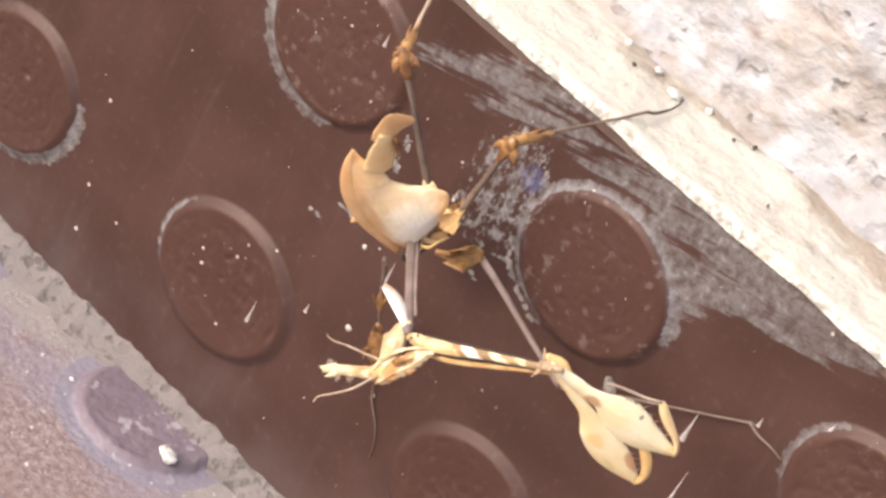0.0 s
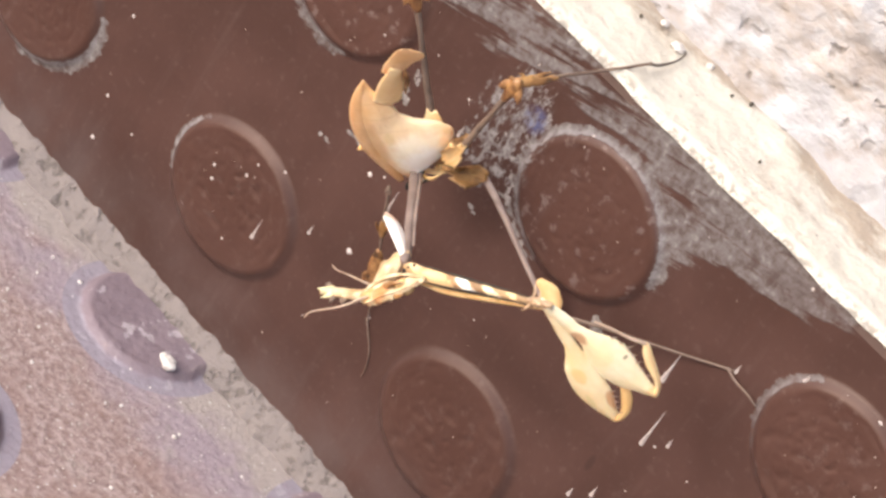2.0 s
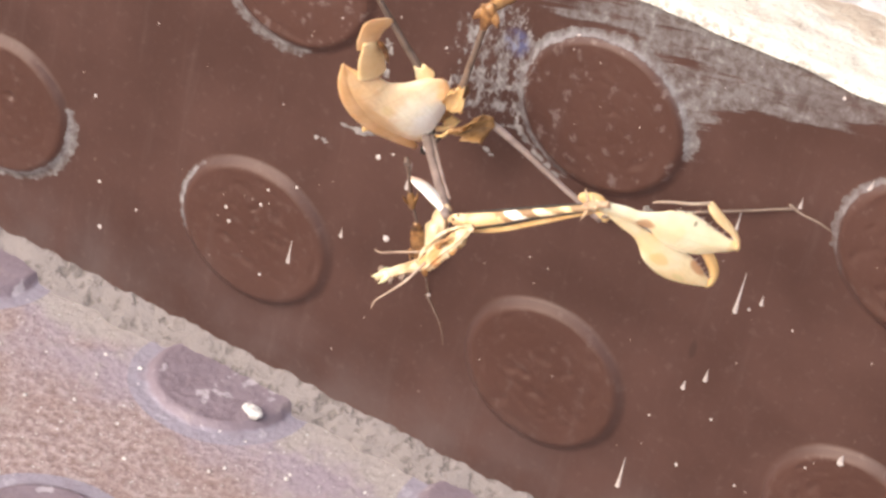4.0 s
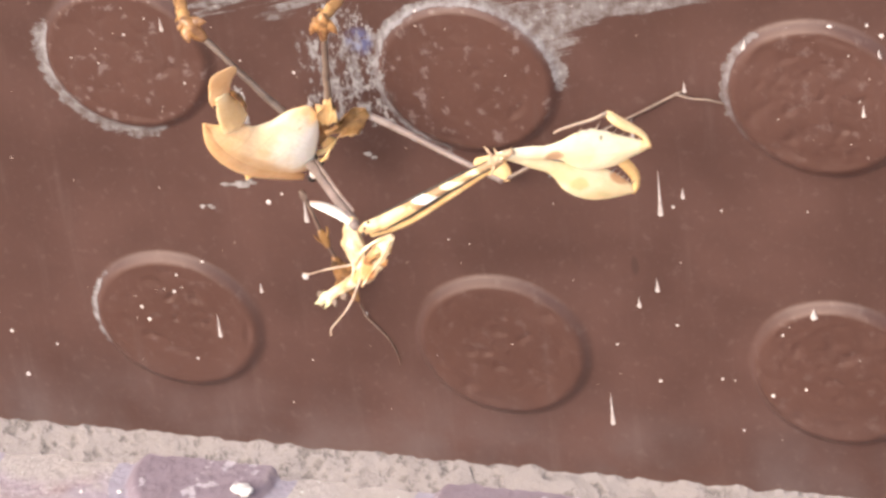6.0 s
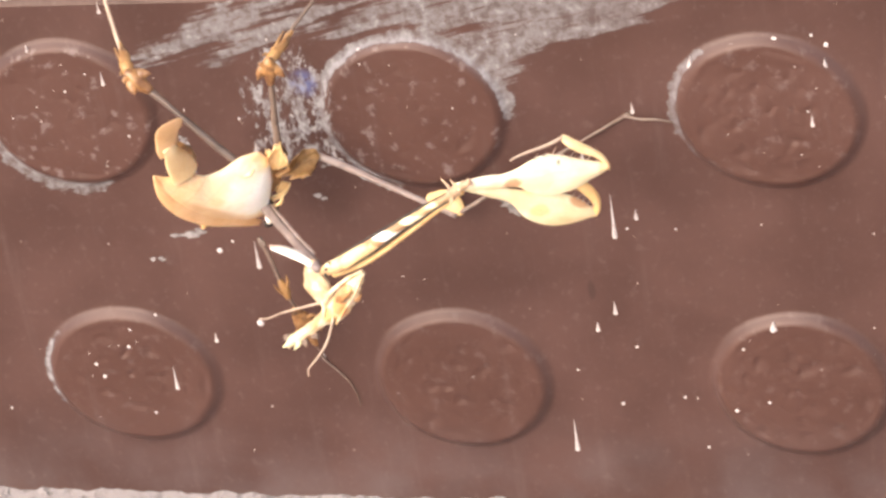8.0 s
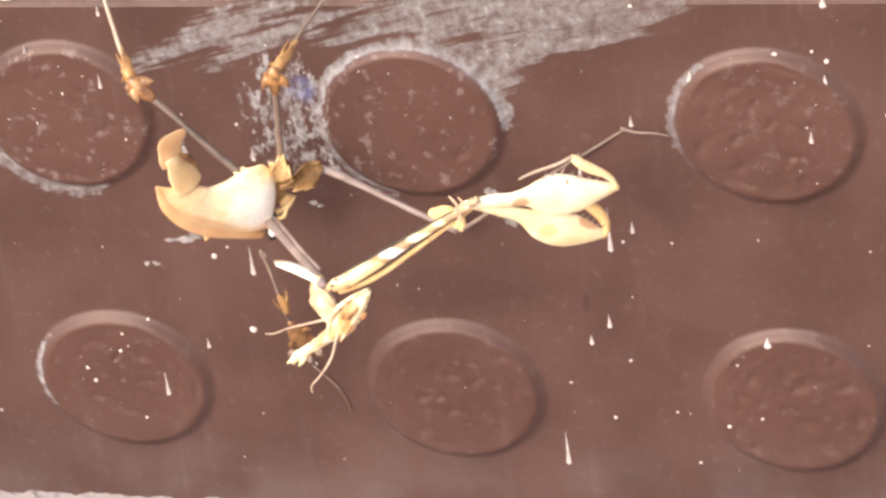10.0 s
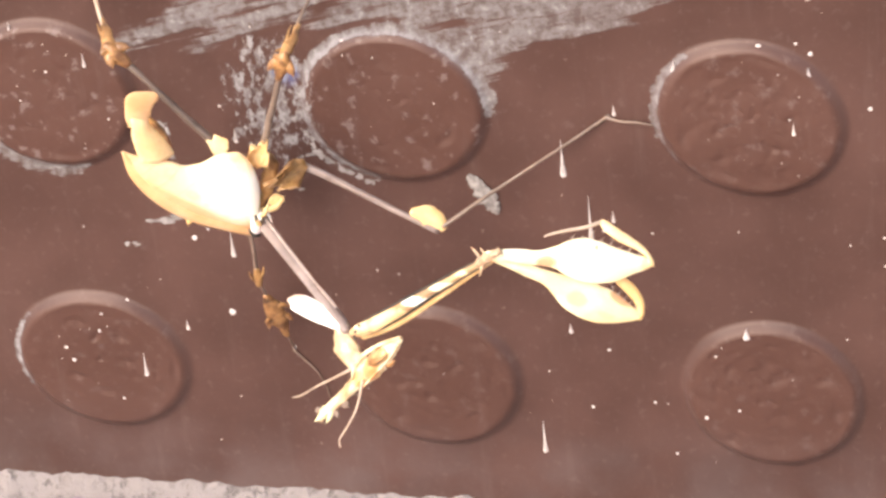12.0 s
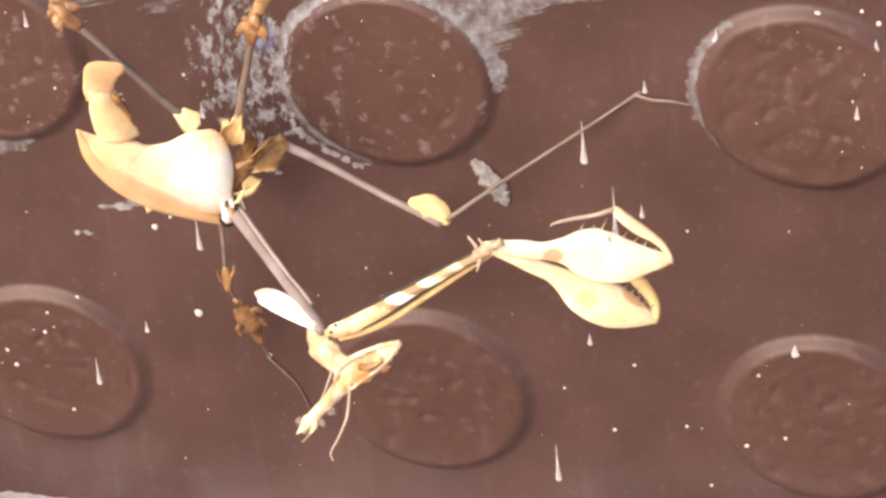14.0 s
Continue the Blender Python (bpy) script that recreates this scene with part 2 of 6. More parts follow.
def mortar():
    k = Nodes("mortar", 0.95)
    p = k.place((100, 100, 100))
    base = k.mix(k.noise(p, 1.4, 6, 0.65), (0.161, 0.132, 0.122), (0.230, 0.194, 0.183))
    holes = k.m("MULTIPLY", k.step(k.noise(p, 5.0, 3, 0.6), 0.50, 0.66), k.step(k.noise(p, 0.9, 3), 0.34, 0.52))
    base = k.mix(k.m("MULTIPLY", holes, 0.5), base, (0.057, 0.044, 0.036))
    base = k.mix(k.step(k.noise(p, 7.0, 4), 0.60, 0.72, 0, 0.4), base, (0.089, 0.066, 0.059))
    return k.finish(base, None, k.m("SUBTRACT", k.noise(p, 4.0, 6, 0.7), k.m("MULTIPLY", holes, 0.8)), 0.0015, 0.6)


def paving():
    """Worn pinkish paving under pale dust, with a violet bloom and a beige drift along the wall."""
    k = Nodes("paving", 0.8)
    p = k.place((100, 100, 100))
    grain = k.noise(p, 7.0, 5, 0.7)
    cloud = k.noise(p, 0.55, 4)
    x, y, _ = k.xyz(p)
    base = k.mix(k.step(grain, 0.35, 0.68), (0.200, 0.132, 0.122), (0.390, 0.300, 0.282))
    base = k.mix(k.step(k.noise(p, 0.45, 3), 0.42, 0.62, 0, 0.45), base, (0.245, 0.155, 0.135))
    bloom = k.m("MULTIPLY", k.step(k.m("ADD", y, k.m("MULTIPLY", k.m("SUBTRACT", cloud, 0.5), 3.5)), -3.0, -1.3), k.step(k.noise(p, 0.35, 3), 0.34, 0.50))
    base = k.mix(k.m("MULTIPLY", bloom, 0.6), base, (0.290, 0.245, 0.300))
    base = k.mix(k.step(k.noise(p, 1.6, 6, 0.7), 0.52, 0.74, 0, 0.55), base, (0.3578, 0.3088, 0.2795))
    drift = k.step(k.m("ADD", y, k.m("MULTIPLY", k.m("SUBTRACT", k.noise(p, 0.8, 5, 0.6), 0.5), 2.4)), -1.35, -0.75)
    base = k.mix(k.m("MULTIPLY", drift, 0.9), base, k.mix(k.noise(p, 3.0, 5, 0.7), (0.2697, 0.2234, 0.2011), (0.3818, 0.3311, 0.3035)))
    base = k.mix(k.step(k.noise(p, 11.0, 2), 0.64, 0.72), base, (0.5091, 0.4699, 0.4405))
    return k.finish(base, None, k.m("ADD", grain, k.noise(p, 2.5, 4)), 0.0009, 0.6)


def worn_stud():
    """Violet-grey worn stud of the paving: pale chips on top, bluish dust round its foot."""
    k = Nodes("worn_stud", 0.6)
    p = k.place((100, 100, 100))
    _, _, z = k.xyz(p)
    base = k.mix(k.noise(p, 1.2, 5), (0.1502, 0.1071, 0.1218), (0.2215, 0.1712, 0.1953))
    base = k.mix(k.step(k.noise(p, 3.0, 4), 0.60, 0.66, 0, 0.8), base, (0.3990, 0.3486, 0.3664))
    base = k.mix(k.step(k.noise(p, 1.1, 6, 0.7), 0.58, 0.76, 0, 0.5), base, (0.3276, 0.2709, 0.2426))
    foot = k.m("ADD", z, k.m("MULTIPLY", k.m("SUBTRACT", k.noise(p, 2.5, 4), 0.5), 0.12))
    base = k.mix(k.step(foot, 0.06, 0.0, 0, 0.6), base, (0.2992, 0.2741, 0.3234))
    return k.finish(base, None, k.m("ADD", k.noise(p, 7.0, 4), k.noise(p, 2.5, 4)), 0.0006, 0.5)


def earth():
    k = Nodes("earth", 0.95)
    p = k.place()
    base = k.mix(k.noise(p, 6.0, 8, 0.65), (0.24, 0.19, 0.15), (0.36, 0.30, 0.25))
    return k.finish(base, None, k.noise(p, 30, 6), 0.01, 0.5)


def plain(name, colour, other, scale, rough=0.6, local=True, depth=0.0002, strength=0.4):
    k = Nodes(name, rough)
    p = k.place((100, 100, 100), local=local)
    n = k.noise(p, scale, 4, 0.6)
    return k.finish(k.mix(k.step(n, 0.35, 0.68), colour, other), None, n, depth, strength)


GLAZE, WASH, LEDGE, MORTAR, PAVING, WORN, EARTH = brown_glaze(), whitewash(), ledge_wash(), mortar(), paving(), worn_stud(), earth()
FILM = plain("dried_film", (0.12, 0.10, 0.093), (0.25, 0.22, 0.208), 6.0, 0.8)
PAINT = plain("spattered_whitewash", (0.34, 0.28, 0.255), (0.50, 0.435, 0.405), 8.0, 0.6)
WING = plain("dusty_wing", (0.115, 0.095, 0.088), (0.24, 0.21, 0.19), 9.0, 0.7)
DEBRIS_DARK = plain("dark_crumb", (0.035, 0.028, 0.022), (0.09, 0.07, 0.05), 6.0, 0.9)
GRIT = plain("pale_grit", (0.46, 0.41, 0.38), (0.62, 0.58, 0.55), 9.0, 0.9)


# ---- mesh helpers ----
def mesh_object(name, bm, material, smooth=True):
    me = bpy.data.meshes.new(name)
    bm.normal_update()
    bm.to_mesh(me)
    bm.free()
    me.materials.append(material)
    for f in me.polygons:
        f.use_smooth = smooth
    return new(name, me)


def part(name, bm, material, parent, label="", smooth=True):
    ob = mesh_object(name, bm, material, smooth)
    ob.parent = parent
    return tagged(ob, label)


def grid(nu, nv, at, two_sided=False):
    """A sheet of nu x nv cells; at(u, v) gives the place for u and v from 0 to 1."""
    bm = bmesh.new()
    rows = [[bm.verts.new(at(i / nu, j / nv)) for j in range(nv + 1)] for i in range(nu + 1)]
    for i in range(nu):
        for j in range(nv):
            bm.faces.new((rows[i][j], rows[i + 1][j], rows[i + 1][j + 1], rows[i][j + 1]))
    return bm


def box(bm, x0, x1, y0, y1, z0, z1):
    v = [bm.verts.new((x, y, z)) for x in (x0, x1) for y in (y0, y1) for z in (z0, z1)]
    for q in ((0, 1, 3, 2), (4, 6, 7, 5), (0, 4, 5, 1), (2, 3, 7, 6), (0, 2, 6, 4), (1, 5, 7, 3)):
        bm.faces.new([v[i] for i in q])


def lathe(bm, profile, n=48, m=Matrix.Identity(4), wobble=0.0):
    """A turned form about z: profile of (radius, height); closed at a last radius of 0."""
    rings = []
    for k, (r, h) in enumerate(profile):
        if r <= 1e-9:
            rings.append([bm.verts.new(m @ Vector((0, 0, h)))] * n)
            continue
        ring = []
        for i in range(n):
            a = 2 * math.pi * i / n
            s = 1 + wobble * noise.noise((1.7 * math.cos(a) + 5 * wobble, 1.7 * math.sin(a), 3.1))
            ring.append(bm.verts.new(m @ Vector((r * s * math.cos(a), r * s * math.sin(a), h))))
        rings.append(ring)
    for a, b in zip(rings, rings[1:]):
        for i in range(n):
            vs = []
            for v in (a[i], a[(i + 1) % n], b[(i + 1) % n], b[i]):
                if v not in vs:
                    vs.append(v)
            if len(vs) > 2:
                bm.faces.new(vs)


def ripple(x, y, z, size, amount):
    return noise.fractal((x / size, y / size, z / size), 0.9, 2.1, 5) * amount


# ---- the setting (metres) ----
TOP, FACE_FOOT, LEDGE_BACK = 0.0924, -0.012, 0.026

ground = mesh_object("ground", grid(60, 60, lambda u, v: ((u - 0.5) * 80, (v - 0.5) * 80, -0.016)), EARTH)
tagged(ground, "dry brown earth round the paving", "ground", kind="structure")

# wall tile: one long brown course with a slightly rounded upper arris
bm = bmesh.new()
L0, L1 = -0.9, 1.1
prof = [(0.0, FACE_FOOT), (0.0, TOP - 0.0022), (0.0005, TOP - 0.0009), (0.0018, TOP - 0.0003), (0.024, TOP - 0.0003), (0.024, FACE_FOOT)]
ends = [[bm.verts.new((x, y, z)) for y, z in prof] for x in (L0, L1)]
for i in range(len(prof)):
    j = (i + 1) % len(prof)
    bm.faces.new((ends[0][i], ends[1][i], ends[1][j], ends[0][j]))
bm.faces.new(ends[0][::-1]), bm.faces.new(ends[1])
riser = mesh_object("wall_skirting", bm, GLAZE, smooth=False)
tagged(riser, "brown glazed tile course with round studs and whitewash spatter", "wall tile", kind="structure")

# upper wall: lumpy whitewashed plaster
def wall_place(u, v):
    x = -0.02 + 0.16 * u
    z = TOP - 0.002 + 0.075 * v
    lean = 0.006 * math.exp(-v * 5)
    return (x, LEDGE_BACK - lean + ripple(x * 0.8 - z * 0.5, 0.3, z * 1.1 + x * 0.3, 0.007, 0.0010) + ripple(x, 1.3, z, 0.035, 0.0022), z)


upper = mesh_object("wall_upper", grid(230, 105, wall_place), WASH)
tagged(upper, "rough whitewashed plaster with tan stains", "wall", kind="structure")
bm = bmesh.new()
box(bm, L0, -0.0195, LEDGE_BACK - 0.002, 0.24, TOP - 0.01, 2.6)
box(bm, 0.1395, L1, LEDGE_BACK - 0.002, 0.24, TOP - 0.01, 2.6)
box(bm, -0.0195, 0.1395, LEDGE_BACK - 0.002, 0.24, TOP + 0.0725, 2.6)
box(bm, -0.0195, 0.1395, LEDGE_BACK + 0.012, 0.24, TOP - 0.01, TOP + 0.0725)
box(bm, L0, L1, 0.0245, 0.24, FACE_FOOT - 0.01, TOP - 0.0105)
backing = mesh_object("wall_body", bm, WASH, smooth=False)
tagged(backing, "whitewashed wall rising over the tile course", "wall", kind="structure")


def ledge_place(u, v):
    x = -0.12 + 0.34 * u
    y = -0.0006 + 0.00045 * noise.noise((x * 160, 0.2, 0.4)) + 0.031 * v
    z = TOP + 0.0007 + ripple(x, y, 0.5, 0.012, 0.0007) + 0.006 * max(0.0, v - 0.72) ** 2 / 0.08
    if v < 0.02:
        z = TOP - 0.0006 + 0.0005 * noise.noise((x * 210, 1.2, 0.4))
    return (x, y, z)


ledge = mesh_object("wall_ledge", grid(340, 40, ledge_place), LEDGE)
tagged(ledge, "cream whitewashed ledge with brown stains over the tile", "ledge", kind="structure")


# mortar fillet in the corner between wall tile and floor
def fillet_place(u, v):
    x = -0.16 + 0.40 * u
    edge = 0.0052 + 0.0013 * noise.noise((x * 60, 4.0, 0.0)) + 0.0012 * noise.noise((x * 170, 7.0, 0.0))
    y = 0.001 - (edge + 0.001) * v
    z = 0.0047 * (1 - v) ** 1.3 + 0.0006 * noise.noise((x * 230, 2.0, 0.0)) * (1 - v) - 0.0007 * v * v
    z += ripple(x, y, 0.7, 0.004, 0.0011) * (1 - v * 0.5)
    return (x, y, z)


fillet = mesh_object("mortar_joint", grid(420, 16, fillet_place), MORTAR)
tagged(fillet, "rough pitted grey mortar joint at the foot of the wall", "mortar", kind="structure")

# floor paving: large tiles with low studs
paving_bm = bmesh.new()
for i in range(-2, 3):
    for j in range(0, 3):
        x0, y1 = -0.21 + 0.4 * i + 0.001, 0.0 - 0.4 * j - 0.001
        box(paving_bm, x0, x0 + 0.398, y1 - 0.398, y1 + (0.02 if j == 0 else 0), -0.014, 0.0)
floor = mesh_object("floor", paving_bm, PAVING, smooth=False)
tagged(floor, "dusty brown studded paving tiles", "paving", kind="structure")

# ---- studs ----
def stud_mesh(name, radius, height, material, seed, pits=0.0):
    """A low round stud; pits: depth of the hammered dents in its top, in stud heights."""
    bm = bmesh.new()
    r, h = radius, height
    slope = [(d, min(1.0, max(0.0, (1.10 - d) / 0.22))) for d in (1.34, 1.28, 1.22, *(1.18 - 0.0125 * q for q in range(29)))]
    prof = [(r * d, h * (0.84 * u ** 3 * (10 - 15 * u + 6 * u * u) + 0.16 * min(1.0, (1.34 - d) / 0.38) ** 2) - 0.00002 * (d > 1.33)) for d, u in slope]
    prof += [(r * 0.82 * (1 - q / 44), h * (1.0 + 0.03 * q / 44)) for q in range(1, 44)] + [(0, h * 1.03)]
    lathe(bm, prof, 96, wobble=0.012)
    for v in bm.verts:
        d = math.hypot(v.co.x, v.co.y) / r
        if pits and d < 0.99:
            g = Vector((v.co.x / r * 6.4, v.co.y / r * 5.6, seed * 3.7))
            dent = max(0.0, noise.noise(g) - 0.05) ** 1.6 + 0.6 * max(0.0, noise.noise(g * 1.8 + Vector((3.1, 0, 0))) - 0.05) ** 1.6
            v.co.z -= pits * h * dent * min(1.0, (0.99 - d) * 8) - 0.10 * pits * h * noise.noise(g * 0.5)
    me = bpy.data.meshes.new(name)
    bm.normal_update()
    bm.to_mesh(me)
    bm.free()
    me.materials.append(material)
    for f in me.polygons:
        f.use_smooth = True
    return me


def add_stud(me, parent, m):
    ob = new("stud", me)
    ob.parent = parent
    ob.matrix_basis = m
    return ob


wall_studs = [stud_mesh("stud", 0.01, STUD_HIGH * CM, GLAZE, n, (0.24, 0.26, 0.40, 0.40, 0.34, 0.40, 0.36)[n]) for n in range(7)]
to_face = Matrix.Rotation(radians(90), 4, "X")
for n_row, row in enumerate(STUD_ROWS):
    cols = list(row)
    cols += [(row[0][0] - 5.0 * n, row[0][1] + 0.05 * n, 1.30, 1.17, -6) for n in range(1, 5)] + [(row[2][0] + 5.05 * n, row[2][1], 1.29, 1.17, -10) for n in range(1, 5)]
    for n_col, (sx, sz, a, b, tilt) in enumerate(cols):
        add_stud(wall_studs[(n_col + 3 * n_row) % 7], riser, Matrix.Translation((sx * CM, 0, sz * CM)) @ to_face @ Matrix.Rotation(radians(tilt), 4, "Z") @ Matrix.Diagonal((a, b, 1, 1)))
floor_stud = stud_mesh("stud", 0.0119, 0.0013, WORN, 2, 0.25)
for i in range(-3, 5):
    for j in range(3):
        add_stud(floor_stud, floor, Matrix.Translation(((0.08 + 5.05 * i + 0.15 * j) * CM, (-0.56 - 5.05 * j) * CM, 0)))

# ---- the mantis: materials ----
def chitin(name, light, mid, dark, patches=(), stripes=(), rough=0.45, spots=0.25, lines=0.0, cloud_size=1.6):
    """Dry-leaf cuticle in the part's own centimetres: cloudy tone, fine veins, brown specks.
    patches: (x, y, half length, half height, colour, strength); stripes: (from x, to x, colour); lines: thin cross lines."""
    k = Nodes(name, rough)
    p = k.place((100, 100, 100), local=True)
    x, y, _ = k.xyz(p)
    cloud = k.noise(p, cloud_size, 4)
    veins = k.noise(k.place((25, 160, 160), local=True), 3.0, 4, 0.6)
    ragged = k.m("MULTIPLY", k.m("SUBTRACT", k.noise(p, 5.0, 4, 0.65), 0.5), 0.32)
    colour = k.mix(k.step(cloud, 0.30, 0.66), light, mid)
    colour = k.mix(k.step(veins, 0.50, 0.72, 0, 0.5), colour, mid)
    for x0, x1, tint in stripes:
        slant = k.m("ADD", k.m("ADD", x, k.m("MULTIPLY", y, 1.7)), k.m("MULTIPLY", ragged, 1.2))
        colour = k.mix(k.m("MULTIPLY", k.step(slant, x0 - 0.03, x0 + 0.03), k.step(slant, x1 + 0.03, x1 - 0.03, 0, 0.9)), colour, tint)
    for px, py, rx, ry, tint, strength in patches:
        dx, dy = k.m("DIVIDE", k.m("SUBTRACT", x, px), rx), k.m("DIVIDE", k.m("SUBTRACT", y, py), ry)
        d = k.m("SQRT", k.m("ADD", k.m("MULTIPLY", dx, dx), k.m("MULTIPLY", dy, dy)))
        colour = k.mix(k.step(k.m("ADD", d, k.m("MULTIPLY", ragged, 2.2)), 1.15, 0.65, 0, strength), colour, tint)
    if lines:
        wave = k.m("SINE", k.m("MULTIPLY", k.m("ADD", x, k.m("MULTIPLY", y, 0.25)), lines))
        colour = k.mix(k.m("MULTIPLY", k.step(wave, 0.95, 1.0, 0, 0.22), k.step(x, 1.0, 1.4)), colour, dark)
    colour = k.mix(k.step(k.noise(p, 3.4, 3), 0.60, 0.72, 0, spots), colour, dark)
    colour = k.mix(k.step(k.noise(p, 15.0, 3, 0.7), 0.62, 0.74, 0, spots * 0.9), colour, dark)
    k.bsdf.inputs["Subsurface Weight"].default_value = 0.12
    k.bsdf.inputs["Subsurface Radius"].default_value = (0.0028, 0.0016, 0.0008)
    return k.finish(colour, k.step(cloud, 0.3, 0.7, rough - 0.1, rough + 0.12), k.m("ADD", veins, k.m("MULTIPLY", k.noise(p, 14, 3), 0.5)), 0.0004, 0.6)


OCHRE, WHITE = (0.80, 0.50, 0.20), (0.96, 0.91, 0.83)
STRAW = chitin("straw_cuticle", (0.86, 0.66, 0.38), (0.77, 0.51, 0.24), (0.42, 0.22, 0.08))
# Pale fore patches paint in bright light; the low brown patch paints in shade.
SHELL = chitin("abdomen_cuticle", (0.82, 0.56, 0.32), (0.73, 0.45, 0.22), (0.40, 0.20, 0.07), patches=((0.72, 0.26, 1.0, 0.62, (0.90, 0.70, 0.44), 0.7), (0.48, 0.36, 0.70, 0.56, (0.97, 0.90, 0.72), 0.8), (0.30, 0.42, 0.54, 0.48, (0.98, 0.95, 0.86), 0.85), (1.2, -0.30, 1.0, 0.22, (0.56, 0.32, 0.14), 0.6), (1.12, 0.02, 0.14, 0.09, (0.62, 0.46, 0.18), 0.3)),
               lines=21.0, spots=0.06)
FOLD = chitin("fold_cuticle", (0.76, 0.49, 0.26), (0.64, 0.36, 0.16), (0.42, 0.22, 0.09), spots=0.14)
JOINT = chitin("joint_cuticle", (0.58, 0.40, 0.25), (0.34, 0.21, 0.12), (0.12, 0.07, 0.045), rough=0.5, spots=0.6)
HIP = chitin("hip_cuticle", (0.84, 0.58, 0.28), (0.70, 0.42, 0.17), (0.34, 0.17, 0.06), spots=0.4, cloud_size=3.0)
TAN = chitin("tan_cuticle", (0.84, 0.60, 0.29), (0.70, 0.42, 0.16), (0.30, 0.15, 0.05), spots=0.5)
BANDED = chitin("banded_cuticle", (0.88, 0.70, 0.43), (0.70, 0.47, 0.23), (0.20, 0.10, 0.045),
                stripes=((-0.1, 0.12, (0.46, 0.28, 0.14)), (0.80, 0.98, (0.32, 0.17, 0.08)), (0.98, 1.24, WHITE), (1.24, 1.5, (0.22, 0.12, 0.06)), (1.52, 1.76, (0.86, 0.72, 0.48)), (1.76, 1.96, (0.36, 0.22, 0.11)), (2.0, 2.12, (0.78, 0.60, 0.34)), (2.16, 2.60, (0.26, 0.16, 0.085))), spots=0.4)
POD = chitin("pod_cuticle", (0.93, 0.83, 0.60), (0.85, 0.69, 0.41), (0.45, 0.24, 0.10),
             patches=((0.74, -0.06, 0.15, 0.10, (0.52, 0.29, 0.15), 0.9), (1.22, -0.08, 0.12, 0.18, (0.80, 0.70, 0.40), 0.75), (1.42, 0.16, 0.03, 0.04, (0.16, 0.13, 0.08), 0.7), (2.16, -0.04, 0.12, 0.12, OCHRE, 0.5)), spots=0.05)
POD_BLOTCHED = chitin("blotched_pod_cuticle", (0.91, 0.79, 0.54), (0.82, 0.62, 0.33), (0.45, 0.22, 0.08),
                      patches=((1.36, -0.10, 0.17, 0.11, (0.80, 0.55, 0.22), 0.75), (2.0, 0.13, 0.24, 0.09, (0.55, 0.26, 0.11), 0.85), (1.85, -0.16, 0.14, 0.05, (0.55, 0.50, 0.22), 0.4)), spots=0.1)
BONE = chitin("bone_white_cuticle", (0.93, 0.88, 0.81), (0.88, 0.78, 0.68), (0.66, 0.38, 0.25), patches=((1.63, 0.34, 0.12, 0.2, (0.70, 0.42, 0.28), 0.8),), spots=0.05)
BARK = chitin("grey_brown_cuticle", (0.203, 0.140, 0.105), (0.117, 0.076, 0.055), (0.051, 0.033, 0.023), rough=0.5, spots=0.5)
# BARK darkened for leg 1, its dimness put into the colour as shade
SHADED_BARK = chitin("shaded_bark_cuticle", (0.145, 0.100, 0.078), (0.085, 0.056, 0.042), (0.040, 0.027, 0.020), rough=0.55, spots=0.5)
GREY_PINK = chitin("pinkish_grey_cuticle", (0.255, 0.190, 0.168), (0.160, 0.115, 0.100), (0.070, 0.048, 0.040), rough=0.5, spots=0.4)
ROSE_LEG = chitin("rose_grey_cuticle", (0.38, 0.29, 0.25), (0.27, 0.20, 0.17), (0.12, 0.085, 0.07), rough=0.5, spots=0.4)
RUST = chitin("rust_brown_cuticle", (0.40, 0.20, 0.07), (0.13, 0.055, 0.020), (0.05, 0.025, 0.012), rough=0.42, spots=0.75, cloud_size=7.0)
LEAF = chitin("dry_leaf_cuticle", (0.38, 0.205, 0.072), (0.19, 0.090, 0.029), (0.08, 0.04, 0.018), spots=0.8, cloud_size=4.0)
HEAD_SKIN = chitin("head_cuticle", (0.74, 0.63, 0.43), (0.47, 0.31, 0.16), (0.15, 0.08, 0.035),
                   patches=((0.30, 0.62, 0.22, 0.13, (0.48, 0.20, 0.06), 0.85), (0.55, 0.46, 0.15, 0.10, (0.60, 0.32, 0.10), 0.7), (1.42, 0.06, 0.14, 0.1, (0.55, 0.58, 0.36), 0.6), (0.16, 0.02, 0.12, 0.10, (0.50, 0.28, 0.12), 0.7), (0.75, 0.30, 0.20, 0.05, (0.40, 0.20, 0.07), 0.7), (0.05, 0.72, 0.12, 0.10, (0.36, 0.16, 0.05), 0.8)), spots=0.8, cloud_size=3.5)
PALE_LEG = chitin("pale_leg_cuticle", (0.515, 0.390, 0.289), (0.359, 0.257, 0.187), (0.156, 0.101, 0.066), spots=0.5)
DARK_LEG = chitin("dark_leg_cuticle", (0.082, 0.051, 0.039), (0.051, 0.033, 0.026), (0.023, 0.016, 0.012))
HORN = chitin("pale_green_cuticle", (0.74, 0.70, 0.42), (0.50, 0.46, 0.24), (0.16, 0.13, 0.08), spots=0.6)
EYE = chitin("eye_surface", (0.66, 0.47, 0.22), (0.52, 0.34, 0.14), (0.2, 0.12, 0.05), rough=0.2)
INK = plain("dark_mark", (0.02, 0.017, 0.015), (0.05, 0.04, 0.03), 8.0, 0.5)


